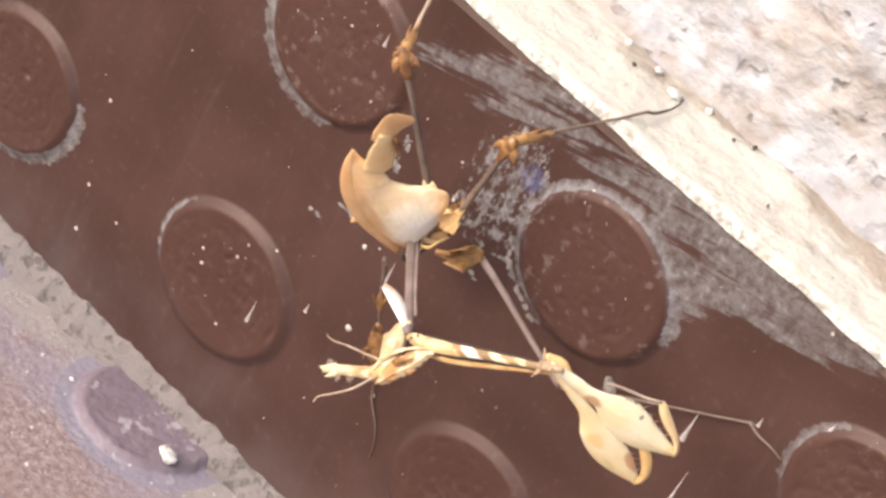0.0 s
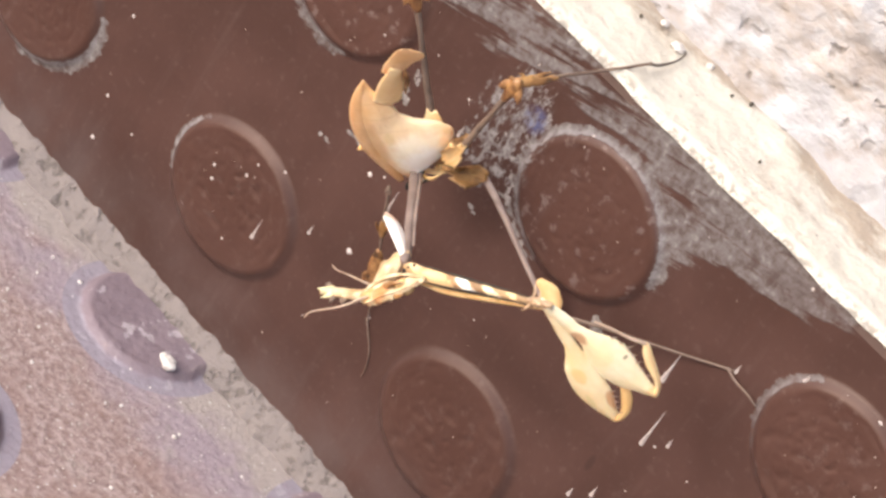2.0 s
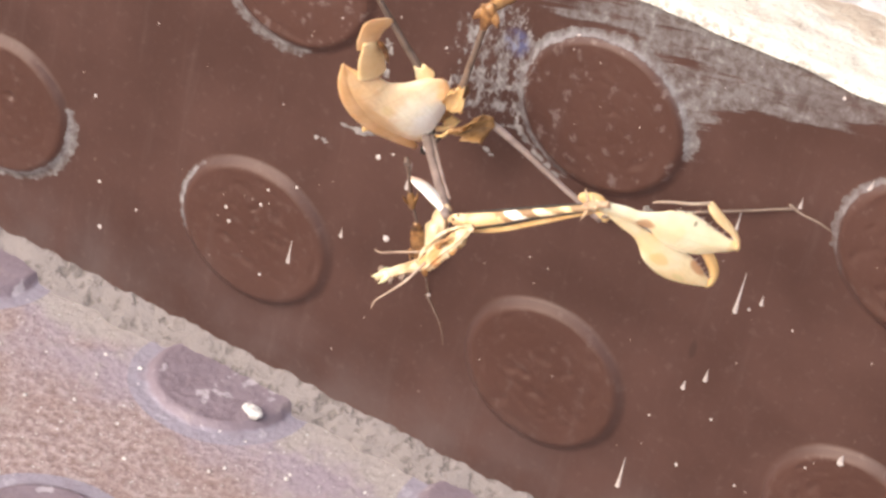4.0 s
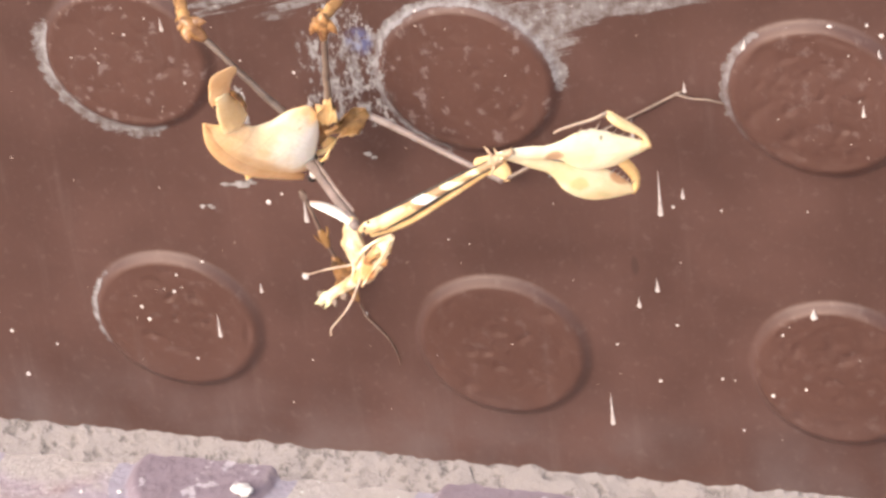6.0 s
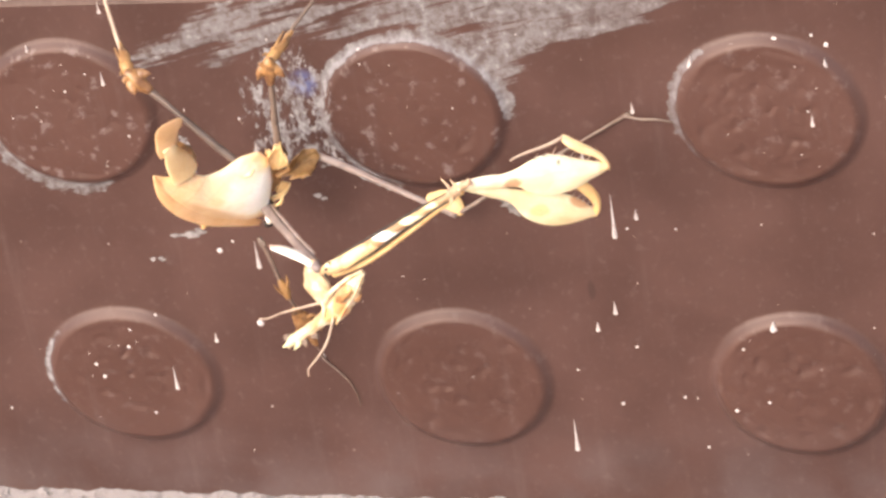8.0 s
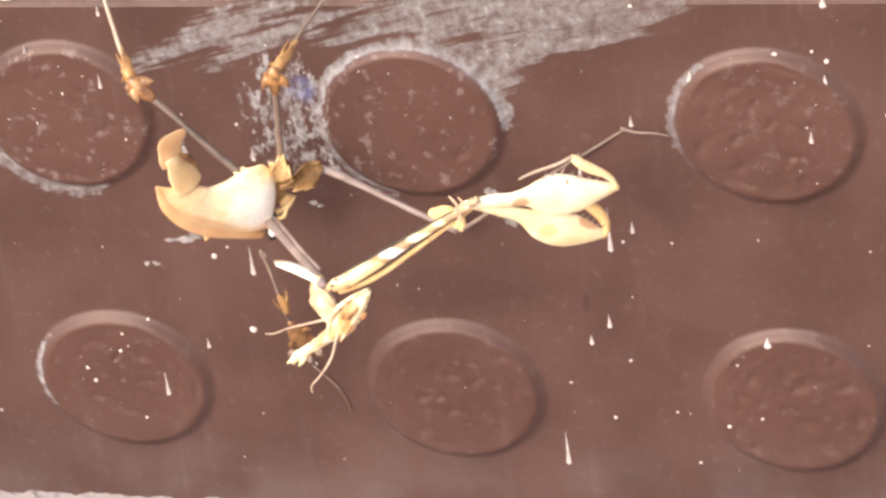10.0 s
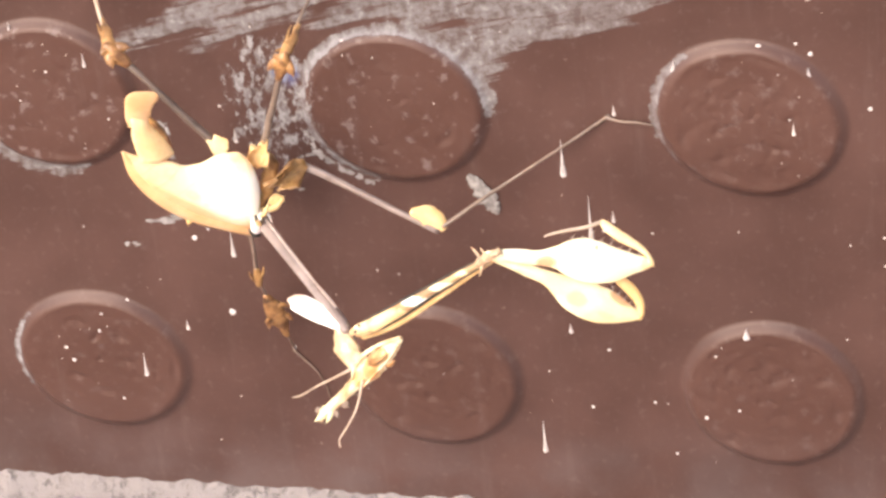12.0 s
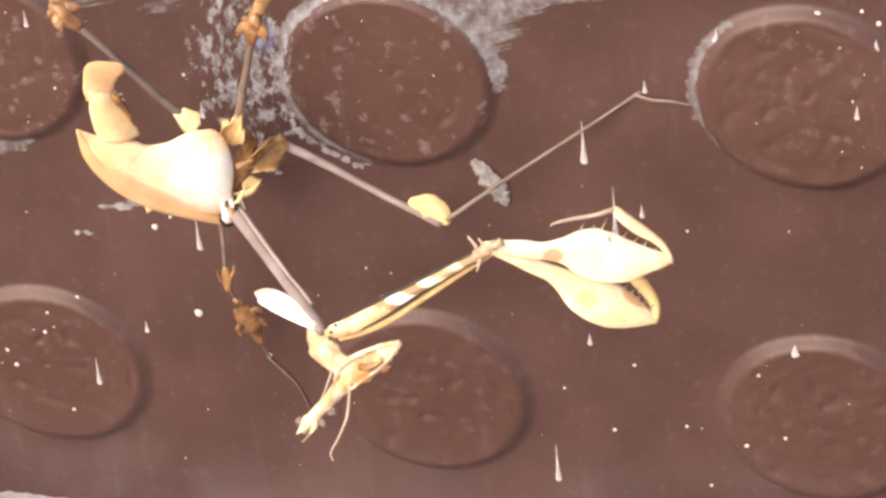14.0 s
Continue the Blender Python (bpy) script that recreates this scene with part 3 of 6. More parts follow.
# ---- forms in centimetres, each in its part's own axes: x along it, y across it, z through it ----
def spline(stations, n):
    p = np.array(stations, float)
    p = np.vstack([2 * p[0] - p[1], p, 2 * p[-1] - p[-2]])
    out = []
    segs = len(p) - 3
    for i in range(n + 1):
        s = min(i / n * segs, segs - 1e-6)
        j, u = int(s), s - int(s)
        a, b, c, d = p[j:j + 4]
        out.append(0.5 * (2 * b + (c - a) * u + (2 * a - 5 * b + 4 * c - d) * u * u + (3 * b - a - 3 * c + d) * u ** 3))
    return np.array(out)


def loft(bm, stations, n=24, ring=14, rough=0.0, keel=0.0, seed=0.0):
    """A form along stations of (x, y, z, half width, half depth). keel pinches the section's two sides to edges."""
    pts = spline(stations, n)
    rings = []
    for i, (x, y, z, w, t) in enumerate(pts):
        a, b = pts[max(0, i - 1)][:3], pts[min(n, i + 1)][:3]
        along = Vector(b - a).normalized()
        across = Vector((0, 0, 1)).cross(along)
        across = across.normalized() if across.length > 1e-6 else Vector((0, 1, 0))
        through_axis = along.cross(across)
        w, t = max(w, 0.004), max(t, 0.004)
        loop = []
        for q in range(ring):
            g = 2 * math.pi * q / ring
            cy, sz = math.cos(g), math.sin(g)
            sz *= 1 - keel * abs(cy)
            s = 1 + rough * noise.noise((i * 0.31 + seed, cy * 1.3, sz * 1.3 + seed))
            loop.append(bm.verts.new((Vector((x, y, z)) + across * (cy * w * s) + through_axis * (sz * t * s)) * CM))
        rings.append(loop)
    for a, b in zip(rings, rings[1:]):
        for q in range(ring):
            bm.faces.new((a[q], a[(q + 1) % ring], b[(q + 1) % ring], b[q]))
    bm.faces.new(rings[0][::-1]), bm.faces.new(rings[-1])
    return bm


def form(stations, **more):
    return loft(bmesh.new(), stations, **more)


def frill(bm, base, out, width, length, teeth=3, seed=0.0, thick=0.025, curl=0.12):
    """A leafy lobe with a notched outer edge: from base along out, widest near its end."""
    b, o = Vector(base), Vector(out).normalized()
    s = o.cross(Vector((0, 0, 1)))
    s = s.normalized() if s.length > 1e-6 else Vector((1, 0, 0))
    up = s.cross(o)
    nu, nv = 8, 12
    sheets = []
    for side in (1, -1):
        rows = []
        for i in range(nu + 1):
            u = i / nu
            row = []
            for j in range(nv + 1):
                v = 2 * j / nv - 1
                edge = 1 - 0.28 * abs(math.sin(teeth * math.pi * (v + 1) / 2 + seed)) + 0.12 * noise.noise((v * 2.3 + seed, seed, 0.5))
                reach = length * u * (edge if u > 0.3 else 1) * math.sqrt(max(0.05, 1 - 0.75 * v * v))
                half = width * (0.35 + 0.65 * math.sin(min(1.0, u * 1.25) * math.pi / 2))
                lift = curl * length * (u * u) * (0.5 + v * v) + 0.05 * length * noise.noise((u * 3 + seed, v * 3, 1.0))
                row.append(bm.verts.new((b + o * reach + s * (half * v) + up * (lift + side * thick * (1 - 0.8 * u * abs(v)))) * CM))
            rows.append(row)
        for i in range(nu):
            for j in range(nv):
                f = (rows[i][j], rows[i + 1][j], rows[i + 1][j + 1], rows[i][j + 1])
                bm.faces.new(f if side > 0 else f[::-1])
        sheets.append(rows)
    a, c = sheets
    rim = lambda r: [r[i][0] for i in range(nu + 1)] + r[nu][1:] + [r[i][nv] for i in range(nu - 1, -1, -1)] + r[0][-2:0:-1]
    ra, rc = rim(a), rim(c)
    for i in range(len(ra)):
        j = (i + 1) % len(ra)
        bm.faces.new((ra[j], ra[i], rc[i], rc[j]))
    return bm


def pillow(bm, stations, n=30, ring=20, rough=0.0, keel=0.25, seed=0.0):
    """A swollen leaf-like form from stations of (lower x, y, upper x, y, half depth, depth of its middle)."""
    pts = spline(stations, n)
    rings = []
    for i, (lx, ly, ux, uy, t, zc) in enumerate(pts):
        mid, half = Vector(((lx + ux) / 2, (ly + uy) / 2, zc)), Vector(((ux - lx) / 2, (uy - ly) / 2, 0))
        t = max(t, 0.003)
        loop = []
        for q in range(ring):
            g = 2 * math.pi * q / ring
            c, d = math.cos(g), math.sin(g) * (1 - keel * abs(math.cos(g)))
            s = 1 + rough * noise.noise((i * 0.37 + seed, c * 2.1, d * 1.7 + seed))
            loop.append(bm.verts.new((mid + half * (c * s) + Vector((0, 0, d * t * s))) * CM))
        rings.append(loop)
    for a, b in zip(rings, rings[1:]):
        for q in range(ring):
            bm.faces.new((a[q], a[(q + 1) % ring], b[(q + 1) % ring], b[q]))
    bm.faces.new(rings[0][::-1]), bm.faces.new(rings[-1])
    bmesh.ops.recalc_face_normals(bm, faces=bm.faces)
    return bm


def hook(bm, base, bend, tip, width, depth=0.03, seed=0.0):
    """A flattened curved thorn."""
    b, c, d = base, bend, tip
    loft(bm, [(*b, width, depth), (*c, width * 0.75, depth * 0.8), (*d, 0.006, 0.006)], n=9, ring=8, rough=0.2, keel=0.4, seed=seed)


def ball(bm, at, size, n=12, m=8):
    rows = []
    for i in range(m + 1):
        a = math.pi * i / m
        rows.append([bm.verts.new(((at[0] + size[0] * math.cos(a)) * CM, (at[1] + size[1] * math.sin(a) * math.cos(2 * math.pi * j / n)) * CM,
                                   (at[2] + size[2] * math.sin(a) * math.sin(2 * math.pi * j / n)) * CM)) for j in range(n)])
    for r, s in zip(rows, rows[1:]):
        for j in range(n):
            bm.faces.new((r[j], s[j], s[(j + 1) % n], r[(j + 1) % n]))
    bmesh.ops.remove_doubles(bm, verts=bm.verts, dist=1e-7)
    return bm


def spike(bm, at, to, r):
    a, b = Vector(at), Vector(to)
    d = (b - a).normalized()
    s = d.orthogonal().normalized()
    u = d.cross(s)
    base = [bm.verts.new((a + (s * math.cos(g) + u * math.sin(g)) * r) * CM) for g in (0, 2.1, 4.2)]
    tip = bm.verts.new(b * CM)
    for i in range(3):
        bm.faces.new((base[i], base[(i + 1) % 3], tip))


def build_mantis():
    mantis = new("mantis")
    tagged(mantis, "straw-yellow mantis nymph with leafy lobes, clinging to brown tile", "mantis")
    P = {}

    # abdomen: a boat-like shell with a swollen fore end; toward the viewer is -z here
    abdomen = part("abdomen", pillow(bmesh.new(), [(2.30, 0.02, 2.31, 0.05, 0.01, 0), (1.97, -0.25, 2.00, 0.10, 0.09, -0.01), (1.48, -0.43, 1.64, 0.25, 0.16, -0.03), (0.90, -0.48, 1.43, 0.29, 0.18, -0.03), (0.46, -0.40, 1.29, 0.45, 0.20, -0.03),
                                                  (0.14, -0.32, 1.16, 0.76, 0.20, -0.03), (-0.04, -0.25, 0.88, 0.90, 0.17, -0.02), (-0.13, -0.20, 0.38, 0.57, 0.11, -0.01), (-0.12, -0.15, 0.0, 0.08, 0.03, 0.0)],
                                     n=48, ring=32, rough=0.025, keel=0.22), SHELL, mantis, "swollen straw abdomen, tan behind, light painted on its fore end and shade below")
    part("belly_fold", pillow(bmesh.new(), [(2.32, 0.03, 2.33, 0.06, 0.01, -0.02), (1.96, -0.27, 1.90, -0.04, 0.06, -0.06), (1.45, -0.47, 1.42, -0.12, 0.09, -0.09), (0.85, -0.53, 0.84, -0.22, 0.09, -0.09), (0.3, -0.44, 0.32, -0.20, 0.06, -0.09),
                                            (-0.18, -0.33, -0.12, -0.22, 0.02, -0.07)], n=30, ring=14, rough=0.03, keel=0.3), FOLD, abdomen, "smooth tan fold under the abdomen")
    stub = bmesh.new()
    frill(stub, (0.75, -0.5, -0.05), (-0.1, -1.0, 0), 0.06, 0.16, 1, 0.9)
    part("belly_thorn", stub, TAN, abdomen, "small tan point")
    tail = part("abdomen_tip", pillow(bmesh.new(), [(2.06, 0.08, 1.62, 0.30, 0.12, 0.02), (2.27, 0.33, 1.90, 0.58, 0.09, 0.02), (2.40, 0.51, 2.12, 0.70, 0.07, 0.01), (2.47, 0.65, 2.25, 0.79, 0.055, 0), (2.55, 0.77, 2.33, 0.88, 0.03, 0)], n=30, ring=18, rough=0.05, keel=0.35), STRAW, mantis,
                "curled straw-coloured tail stalk")
    fan = part("tail_fan", pillow(bmesh.new(), [(2.49, 0.60, 2.25, 0.73, 0.03, 0), (2.61, 0.76, 2.28, 0.88, 0.045, 0), (2.69, 0.92, 2.33, 1.02, 0.045, 0), (2.75, 1.05, 2.32, 1.18, 0.035, 0), (2.75, 1.15, 2.36, 1.27, 0.02, 0), (2.69, 1.22, 2.44, 1.30, 0.008, 0)],
                                  n=30, ring=18, rough=0.08, keel=0.35), FOLD, mantis, "fan-shaped tan tail end")
    P["fan"] = [fan]
    side_bm = bmesh.new()
    frill(side_bm, (2.16, 0.56, 0.08), (-0.4, 0.8, 0.1), 0.11, 0.20, 2, 1.3)
    loft(side_bm, [(2.30, 0.86, -0.03, 0.012, 0.012), (2.14, 0.76, -0.05, 0.05, 0.03), (1.97, 0.64, -0.06, 0.035, 0.03), (1.78, 0.46, -0.06, 0.01, 0.01)], n=16, ring=8, rough=0.6, seed=8.0)
    part("side_lobe", side_bm, RUST, tail, "rust-brown notched lobes")
    P["tail"] = [tail]

    thorax = part("thorax", form([(-0.06, -0.16, 0.02, 0.08, 0.08), (0.06, 0.2, 0.12, 0.10, 0.11), (0.22, 0.62, 0.14, 0.11, 0.12), (0.36, 0.86, 0.14, 0.08, 0.09), (0.5, 0.95, 0.14, 0.04, 0.05)],
                                  n=30, ring=16, rough=0.5, seed=3.0), LEAF, mantis, "brown ridged thorax")
    part("plate", pillow(bmesh.new(), [(-0.10, -0.06, -0.08, 0.04, 0.02, -0.24), (-0.03, -0.11, 0.02, 0.06, 0.05, -0.27), (0.07, -0.06, 0.10, 0.09, 0.04, -0.27), (0.14, 0.04, 0.15, 0.09, 0.01, -0.24)], n=12, ring=12, rough=0.3), BONE, thorax, "small white plate")
    marks = bmesh.new()
    loft(marks, [(-0.12, -0.09, -0.26, 0.02, 0.02), (-0.02, -0.12, -0.29, 0.03, 0.03), (0.09, -0.07, -0.28, 0.02, 0.02)], n=8, ring=8, rough=0.4)
    loft(marks, [(0.0, 0.0, -0.24, 0.015, 0.015), (0.02, 0.12, -0.26, 0.03, 0.02), (0.1, 0.3, -0.24, 0.015, 0.012)], n=8, ring=8, rough=0.4)
    part("mark", marks, INK, thorax, "black marks")
    fold = bmesh.new()
    hook(fold, (-0.04, -0.05, -0.15), (0.04, 0.1, -0.28), (0.16, 0.18, -0.31), 0.05, 0.03), hook(fold, (0.0, 0.1, -0.12), (0.1, 0.3, -0.26), (0.18, 0.5, -0.24), 0.05, 0.03, 1.0)
    hook(fold, (-0.02, 0.1, 0.0), (-0.12, 0.3, -0.02), (-0.1, 0.52, 0.0), 0.07, 0.04, 2.0), frill(fold, (0.02, 0.32, 0.02), (-0.8, 0.5, 0), 0.11, 0.24, 3, 2.2)
    part("fold", fold, TAN, thorax, "crumpled tan folds")

    # prothorax with its white shield lobe
    pro = part("prothorax", form([(0, 0, 0, 0.085, 0.08), (0.3, 0.0, 0, 0.095, 0.085), (0.9, 0, 0, 0.085, 0.075), (1.6, 0, 0, 0.08, 0.07), (2.1, 0, 0, 0.09, 0.08), (2.45, 0.01, 0, 0.095, 0.09), (2.60, 0.02, 0, 0.06, 0.06)],
                                 n=36, ring=14, keel=0.35, rough=0.06), GREY_PINK, mantis, "long slender grey-brown prothorax")
    keel = bmesh.new()
    loft(keel, [(0.1, -0.05, -0.075, 0.02, 0.015), (0.8, -0.04, -0.075, 0.026, 0.015), (1.5, -0.04, -0.07, 0.022, 0.014), (2.2, -0.05, -0.085, 0.02, 0.012)], n=20, ring=8, rough=0.5)
    part("keel", keel, ROSE_LEG, pro, "paler ridge along the back")
    part("shield_lobe", form([(2.54, 0.03, -0.01, 0.04, 0.04), (2.34, 0.10, -0.02, 0.10, 0.05), (2.10, 0.18, -0.02, 0.145, 0.05), (1.90, 0.24, 0.0, 0.16, 0.045), (1.74, 0.29, 0.02, 0.15, 0.03), (1.65, 0.33, 0.03, 0.105, 0.02), (1.59, 0.39, 0.04, 0.02, 0.01)],
                             n=28, ring=16, keel=0.6, rough=0.06), BONE, pro, "white petal-shaped lobe with a pink edge")
    collar = bmesh.new()
    hook(collar, (0.02, -0.06, -0.08), (0.12, 0.0, -0.11), (0.26, 0.03, -0.09), 0.05, 0.025), hook(collar, (0.0, 0.06, -0.07), (0.1, 0.1, -0.08), (0.2, 0.16, -0.05), 0.035, 0.025, 1.0), hook(collar, (0.04, -0.08, -0.04), (0.14, -0.12, -0.05), (0.3, -0.1, -0.04), 0.03, 0.02, 2.0)
    part("collar", collar, BONE, pro, "white notched collar at the base")
    lines = bmesh.new()
    loft(lines, [(0.0, 0.03, -0.10, 0.012, 0.012), (0.10, 0.05, -0.12, 0.02, 0.015), (0.2, 0.09, -0.10, 0.01, 0.01)], n=8, ring=8, rough=0.4), loft(lines, [(0.02, -0.09, -0.08, 0.012, 0.012), (0.12, -0.06, -0.11, 0.018, 0.015), (0.22, -0.06, -0.09, 0.01, 0.01)], n=8, ring=8, rough=0.4)
    part("mark", lines, INK, pro, "black marks")
    P["pro"] = [pro]

    # head
    head = part("head", pillow(bmesh.new(), [(0.22, 0.40, 0.26, 0.62, 0.03, 0.0), (0.40, 0.36, 0.46, 0.62, 0.10, 0.01), (0.72, 0.27, 0.76, 0.46, 0.085, 0),
                                             (1.0, 0.16, 1.04, 0.31, 0.07, 0), (1.25, 0.05, 1.29, 0.19, 0.055, 0), (1.46, -0.04, 1.50, 0.08, 0.05, 0), (1.58, -0.03, 1.61, 0.03, 0.02, 0)], n=40, ring=20, rough=0.25, keel=0.35),
                HEAD_SKIN, mantis, "cream and brown head drawn out into a cone")
    face = part("face", pillow(bmesh.new(), [(-0.30, 0.97, -0.25, 1.02, 0.02, 0), (-0.12, 0.74, 0.0, 0.94, 0.06, 0.02), (0.16, 0.52, 0.26, 0.80, 0.10, 0.02), (0.42, 0.38, 0.50, 0.64, 0.11, 0.01), (0.58, 0.36, 0.62, 0.52, 0.04, 0.0)], n=32, ring=20, rough=0.3, keel=0.35),
                HEAD_SKIN, mantis, "pointed cream and rust-brown face")
    brow = bmesh.new()
    loft(brow, [(-0.30, 1.0, 0.03, 0.02, 0.02), (-0.12, 0.74, 0.08, 0.025, 0.02), (0.12, 0.50, 0.11, 0.03, 0.02), (0.36, 0.36, 0.10, 0.03, 0.02), (0.6, 0.32, 0.08, 0.02, 0.02)], n=18, ring=10, rough=0.35)
    loft(brow, [(-0.2, 0.98, 0.04, 0.02, 0.02), (0.08, 0.86, 0.07, 0.02, 0.02), (0.34, 0.70, 0.09, 0.02, 0.02), (0.62, 0.52, 0.09, 0.02, 0.02)], n=18, ring=10, rough=0.35, seed=4.0)
    part("brow", brow, HEAD_SKIN, face, "raised cream ridges of the face")
    part("neck", pillow(bmesh.new(), [(-0.06, -0.10, -0.06, 0.02, 0.05, 0), (0.08, -0.16, 0.07, 0.11, 0.10, 0), (0.28, -0.12, 0.20, 0.30, 0.13, 0), (0.44, 0.0, 0.30, 0.44, 0.11, 0), (0.54, 0.24, 0.42, 0.52, 0.07, 0), (0.56, 0.36, 0.5, 0.5, 0.02, 0)], n=24, ring=16, rough=0.3, seed=6.0),
         HEAD_SKIN, head, "tan ridged neck")
    crown = bmesh.new()
    hook(crown, (1.34, 0.06, 0.02), (1.48, 0.02, 0.03), (1.64, -0.06, 0.03), 0.07, 0.05), hook(crown, (1.30, 0.12, 0.0), (1.42, 0.14, 0.02), (1.58, 0.10, 0.0), 0.05, 0.04, 3.0)
    part("crown", crown, HORN, head, "pale greenish split crown")
    tuft = bmesh.new()
    frill(tuft, (1.42, 0.0, 0.0), (0.5, -0.8, 0), 0.06, 0.13, 3, 0.7), frill(tuft, (1.08, 0.24, -0.02), (0.3, 0.9, 0), 0.08, 0.16, 3, 1.9), frill(tuft, (1.3, 0.18, 0.0), (0.6, 0.9, 0), 0.05, 0.12, 2, 2.9)
    part("crown_lobe", tuft, BARK, head, "grey-brown ragged lobes")
    for s in (-1, 1):
        part("eye", ball(bmesh.new(), (0.02, 0.80, s * 0.08), (0.085, 0.06, 0.06)), EYE, face, "amber eye")
    mouth = bmesh.new()
    hook(mouth, (0.22, 0.62, 0.1), (0.12, 0.74, 0.16), (-0.02, 0.88, 0.14), 0.06, 0.05), hook(mouth, (0.2, 0.74, 0.0), (0.17, 0.86, 0.02), (0.08, 0.95, 0.03), 0.06, 0.04, 1.0)
    hook(mouth, (0.4, 0.58, 0.02), (0.36, 0.68, 0.04), (0.30, 0.76, 0.03), 0.05, 0.03, 2.0)
    part("mouth", mouth, RUST, face, "rust-brown mouth")
    part("antenna", form([(0.52, 0.52, 0.1, 0.020, 0.020), (0.92, 0.58, 0.16, 0.016, 0.016), (1.28, 0.53, 0.18, 0.013, 0.013), (1.56, 0.46, 0.16, 0.010, 0.010), (1.68, 0.50, 0.15, 0.008, 0.008)], n=20, ring=8), PALE_LEG, head, "thin straw antenna")
    feeler = part("antenna", form([(0.62, 0.20, -0.1, 0.020, 0.020), (0.95, -0.05, -0.16, 0.016, 0.016), (1.3, -0.32, -0.2, 0.013, 0.013), (1.56, -0.5, -0.2, 0.010, 0.010), (1.66, -0.62, -0.19, 0.008, 0.008)], n=20, ring=8), PALE_LEG, head, "thin straw antenna")
    P["head"], P["face"], P["feeler"] = [head], [face], [feeler]

    # forelegs: two coxae side by side, two broad femora with folded tibiae
    coxa = part("coxa", form([(0.06, -0.1, 0.02, 0.045, 0.05), (0.18, -0.11, 0.03, 0.085, 0.08), (0.4, -0.13, 0.03, 0.105, 0.09), (0.85, -0.11, 0.03, 0.09, 0.08), (1.5, -0.07, 0.02, 0.066, 0.06), (2.1, -0.04, 0, 0.052, 0.05), (2.5, -0.03, 0, 0.055, 0.055), (2.68, 0, 0, 0.05, 0.05)],
                             n=40, ring=16, rough=0.14, keel=0.2), BANDED, mantis, "cream fore coxa with irregular brown bands")
    thorn = bmesh.new()
    hook(thorn, (2.5, 0.0, 0.02), (2.5, 0.1, 0.03), (2.46, 0.22, 0.03), 0.03, 0.025), hook(thorn, (2.58, 0.0, 0.02), (2.6, 0.07, 0.03), (2.58, 0.15, 0.03), 0.025, 0.02, 1.0), hook(thorn, (2.5, -0.05, 0.02), (2.44, -0.12, 0.04), (2.36, -0.18, 0.03), 0.025, 0.02, 2.0)
    part("thorn", thorn, JOINT, coxa, "small pointed thorns at the joint")
    knob = bmesh.new()
    loft(knob, [(2.42, -0.04, 0.0, 0.05, 0.055), (2.54, -0.01, 0.02, 0.066, 0.07), (2.68, 0.0, 0.02, 0.056, 0.06), (2.82, 0.0, 0.0, 0.04, 0.045)], n=24, ring=16, rough=0.8, seed=5.0)
    part("trochanter", knob, JOINT, coxa, "knobbly brown joint")
    dots = bmesh.new()
    ball(dots, (0.20, -0.1, 0.11), (0.03, 0.02, 0.02)), ball(dots, (0.30, -0.05, 0.11), (0.02, 0.02, 0.02)), ball(dots, (0.14, -0.16, 0.1), (0.02, 0.03, 0.02))
    part("dot", dots, INK, coxa, "black dots")
    coxa_far = part("coxa", form([(0.12, -0.20, -0.10, 0.05, 0.06), (0.45, -0.25, -0.15, 0.05, 0.06), (0.85, -0.25, -0.17, 0.048, 0.06), (1.4, -0.195, -0.16, 0.042, 0.05), (2.0, -0.125, -0.12, 0.04, 0.045), (2.6, -0.05, -0.06, 0.045, 0.05)],
                                 n=26, ring=12, rough=0.06), HIP, mantis, "tan fore coxa partly behind its twin")
    # lower strip stands in for shade between the coxae, upper for a dark edge
    edge_strips = bmesh.new()
    loft(edge_strips, [(0.3, -0.225, -0.06, 0.012, 0.05), (0.85, -0.205, -0.07, 0.02, 0.09), (1.5, -0.142, -0.07, 0.018, 0.08), (2.1, -0.096, -0.05, 0.016, 0.06), (2.5, -0.08, -0.03, 0.01, 0.04)], n=30, ring=10, rough=0.25)
    loft(edge_strips, [(0.25, -0.035, 0.02, 0.006, 0.02), (0.5, -0.018, 0.03, 0.014, 0.035), (0.85, -0.012, 0.03, 0.017, 0.035), (1.5, 0.004, 0.02, 0.016, 0.035), (2.1, 0.018, 0.01, 0.013, 0.03), (2.45, 0.022, 0.0, 0.006, 0.02)], n=30, ring=10, rough=0.25, seed=2.0)
    part("edge_strip", edge_strips, INK, coxa, "thin black strips for the coxa's dark edges and the shaded gap below")
    P["coxa"] = [coxa, coxa_far]

    femur = part("fore_femur", pillow(bmesh.new(), [(-0.06, -0.06, -0.06, 0.06, 0.06, 0), (0.20, -0.07, 0.18, 0.09, 0.06, 0), (0.46, -0.10, 0.42, 0.10, 0.06, 0), (0.68, -0.11, 0.64, 0.09, 0.06, 0), (0.88, -0.14, 0.86, 0.15, 0.07, 0),
                                                    (1.04, -0.23, 1.04, 0.23, 0.085, 0), (1.28, -0.31, 1.24, 0.275, 0.095, 0), (1.52, -0.325, 1.48, 0.235, 0.09, 0), (1.74, -0.29, 1.72, 0.155, 0.08, 0), (1.95, -0.195, 1.96, 0.085, 0.065, 0), (2.14, -0.12, 2.14, 0.04, 0.05, 0), (2.24, -0.06, 2.24, 0.0, 0.03, 0)],
                                      n=60, ring=24, keel=0.4, rough=0.03), POD, mantis, "broad cream fore femur like a seed pod")
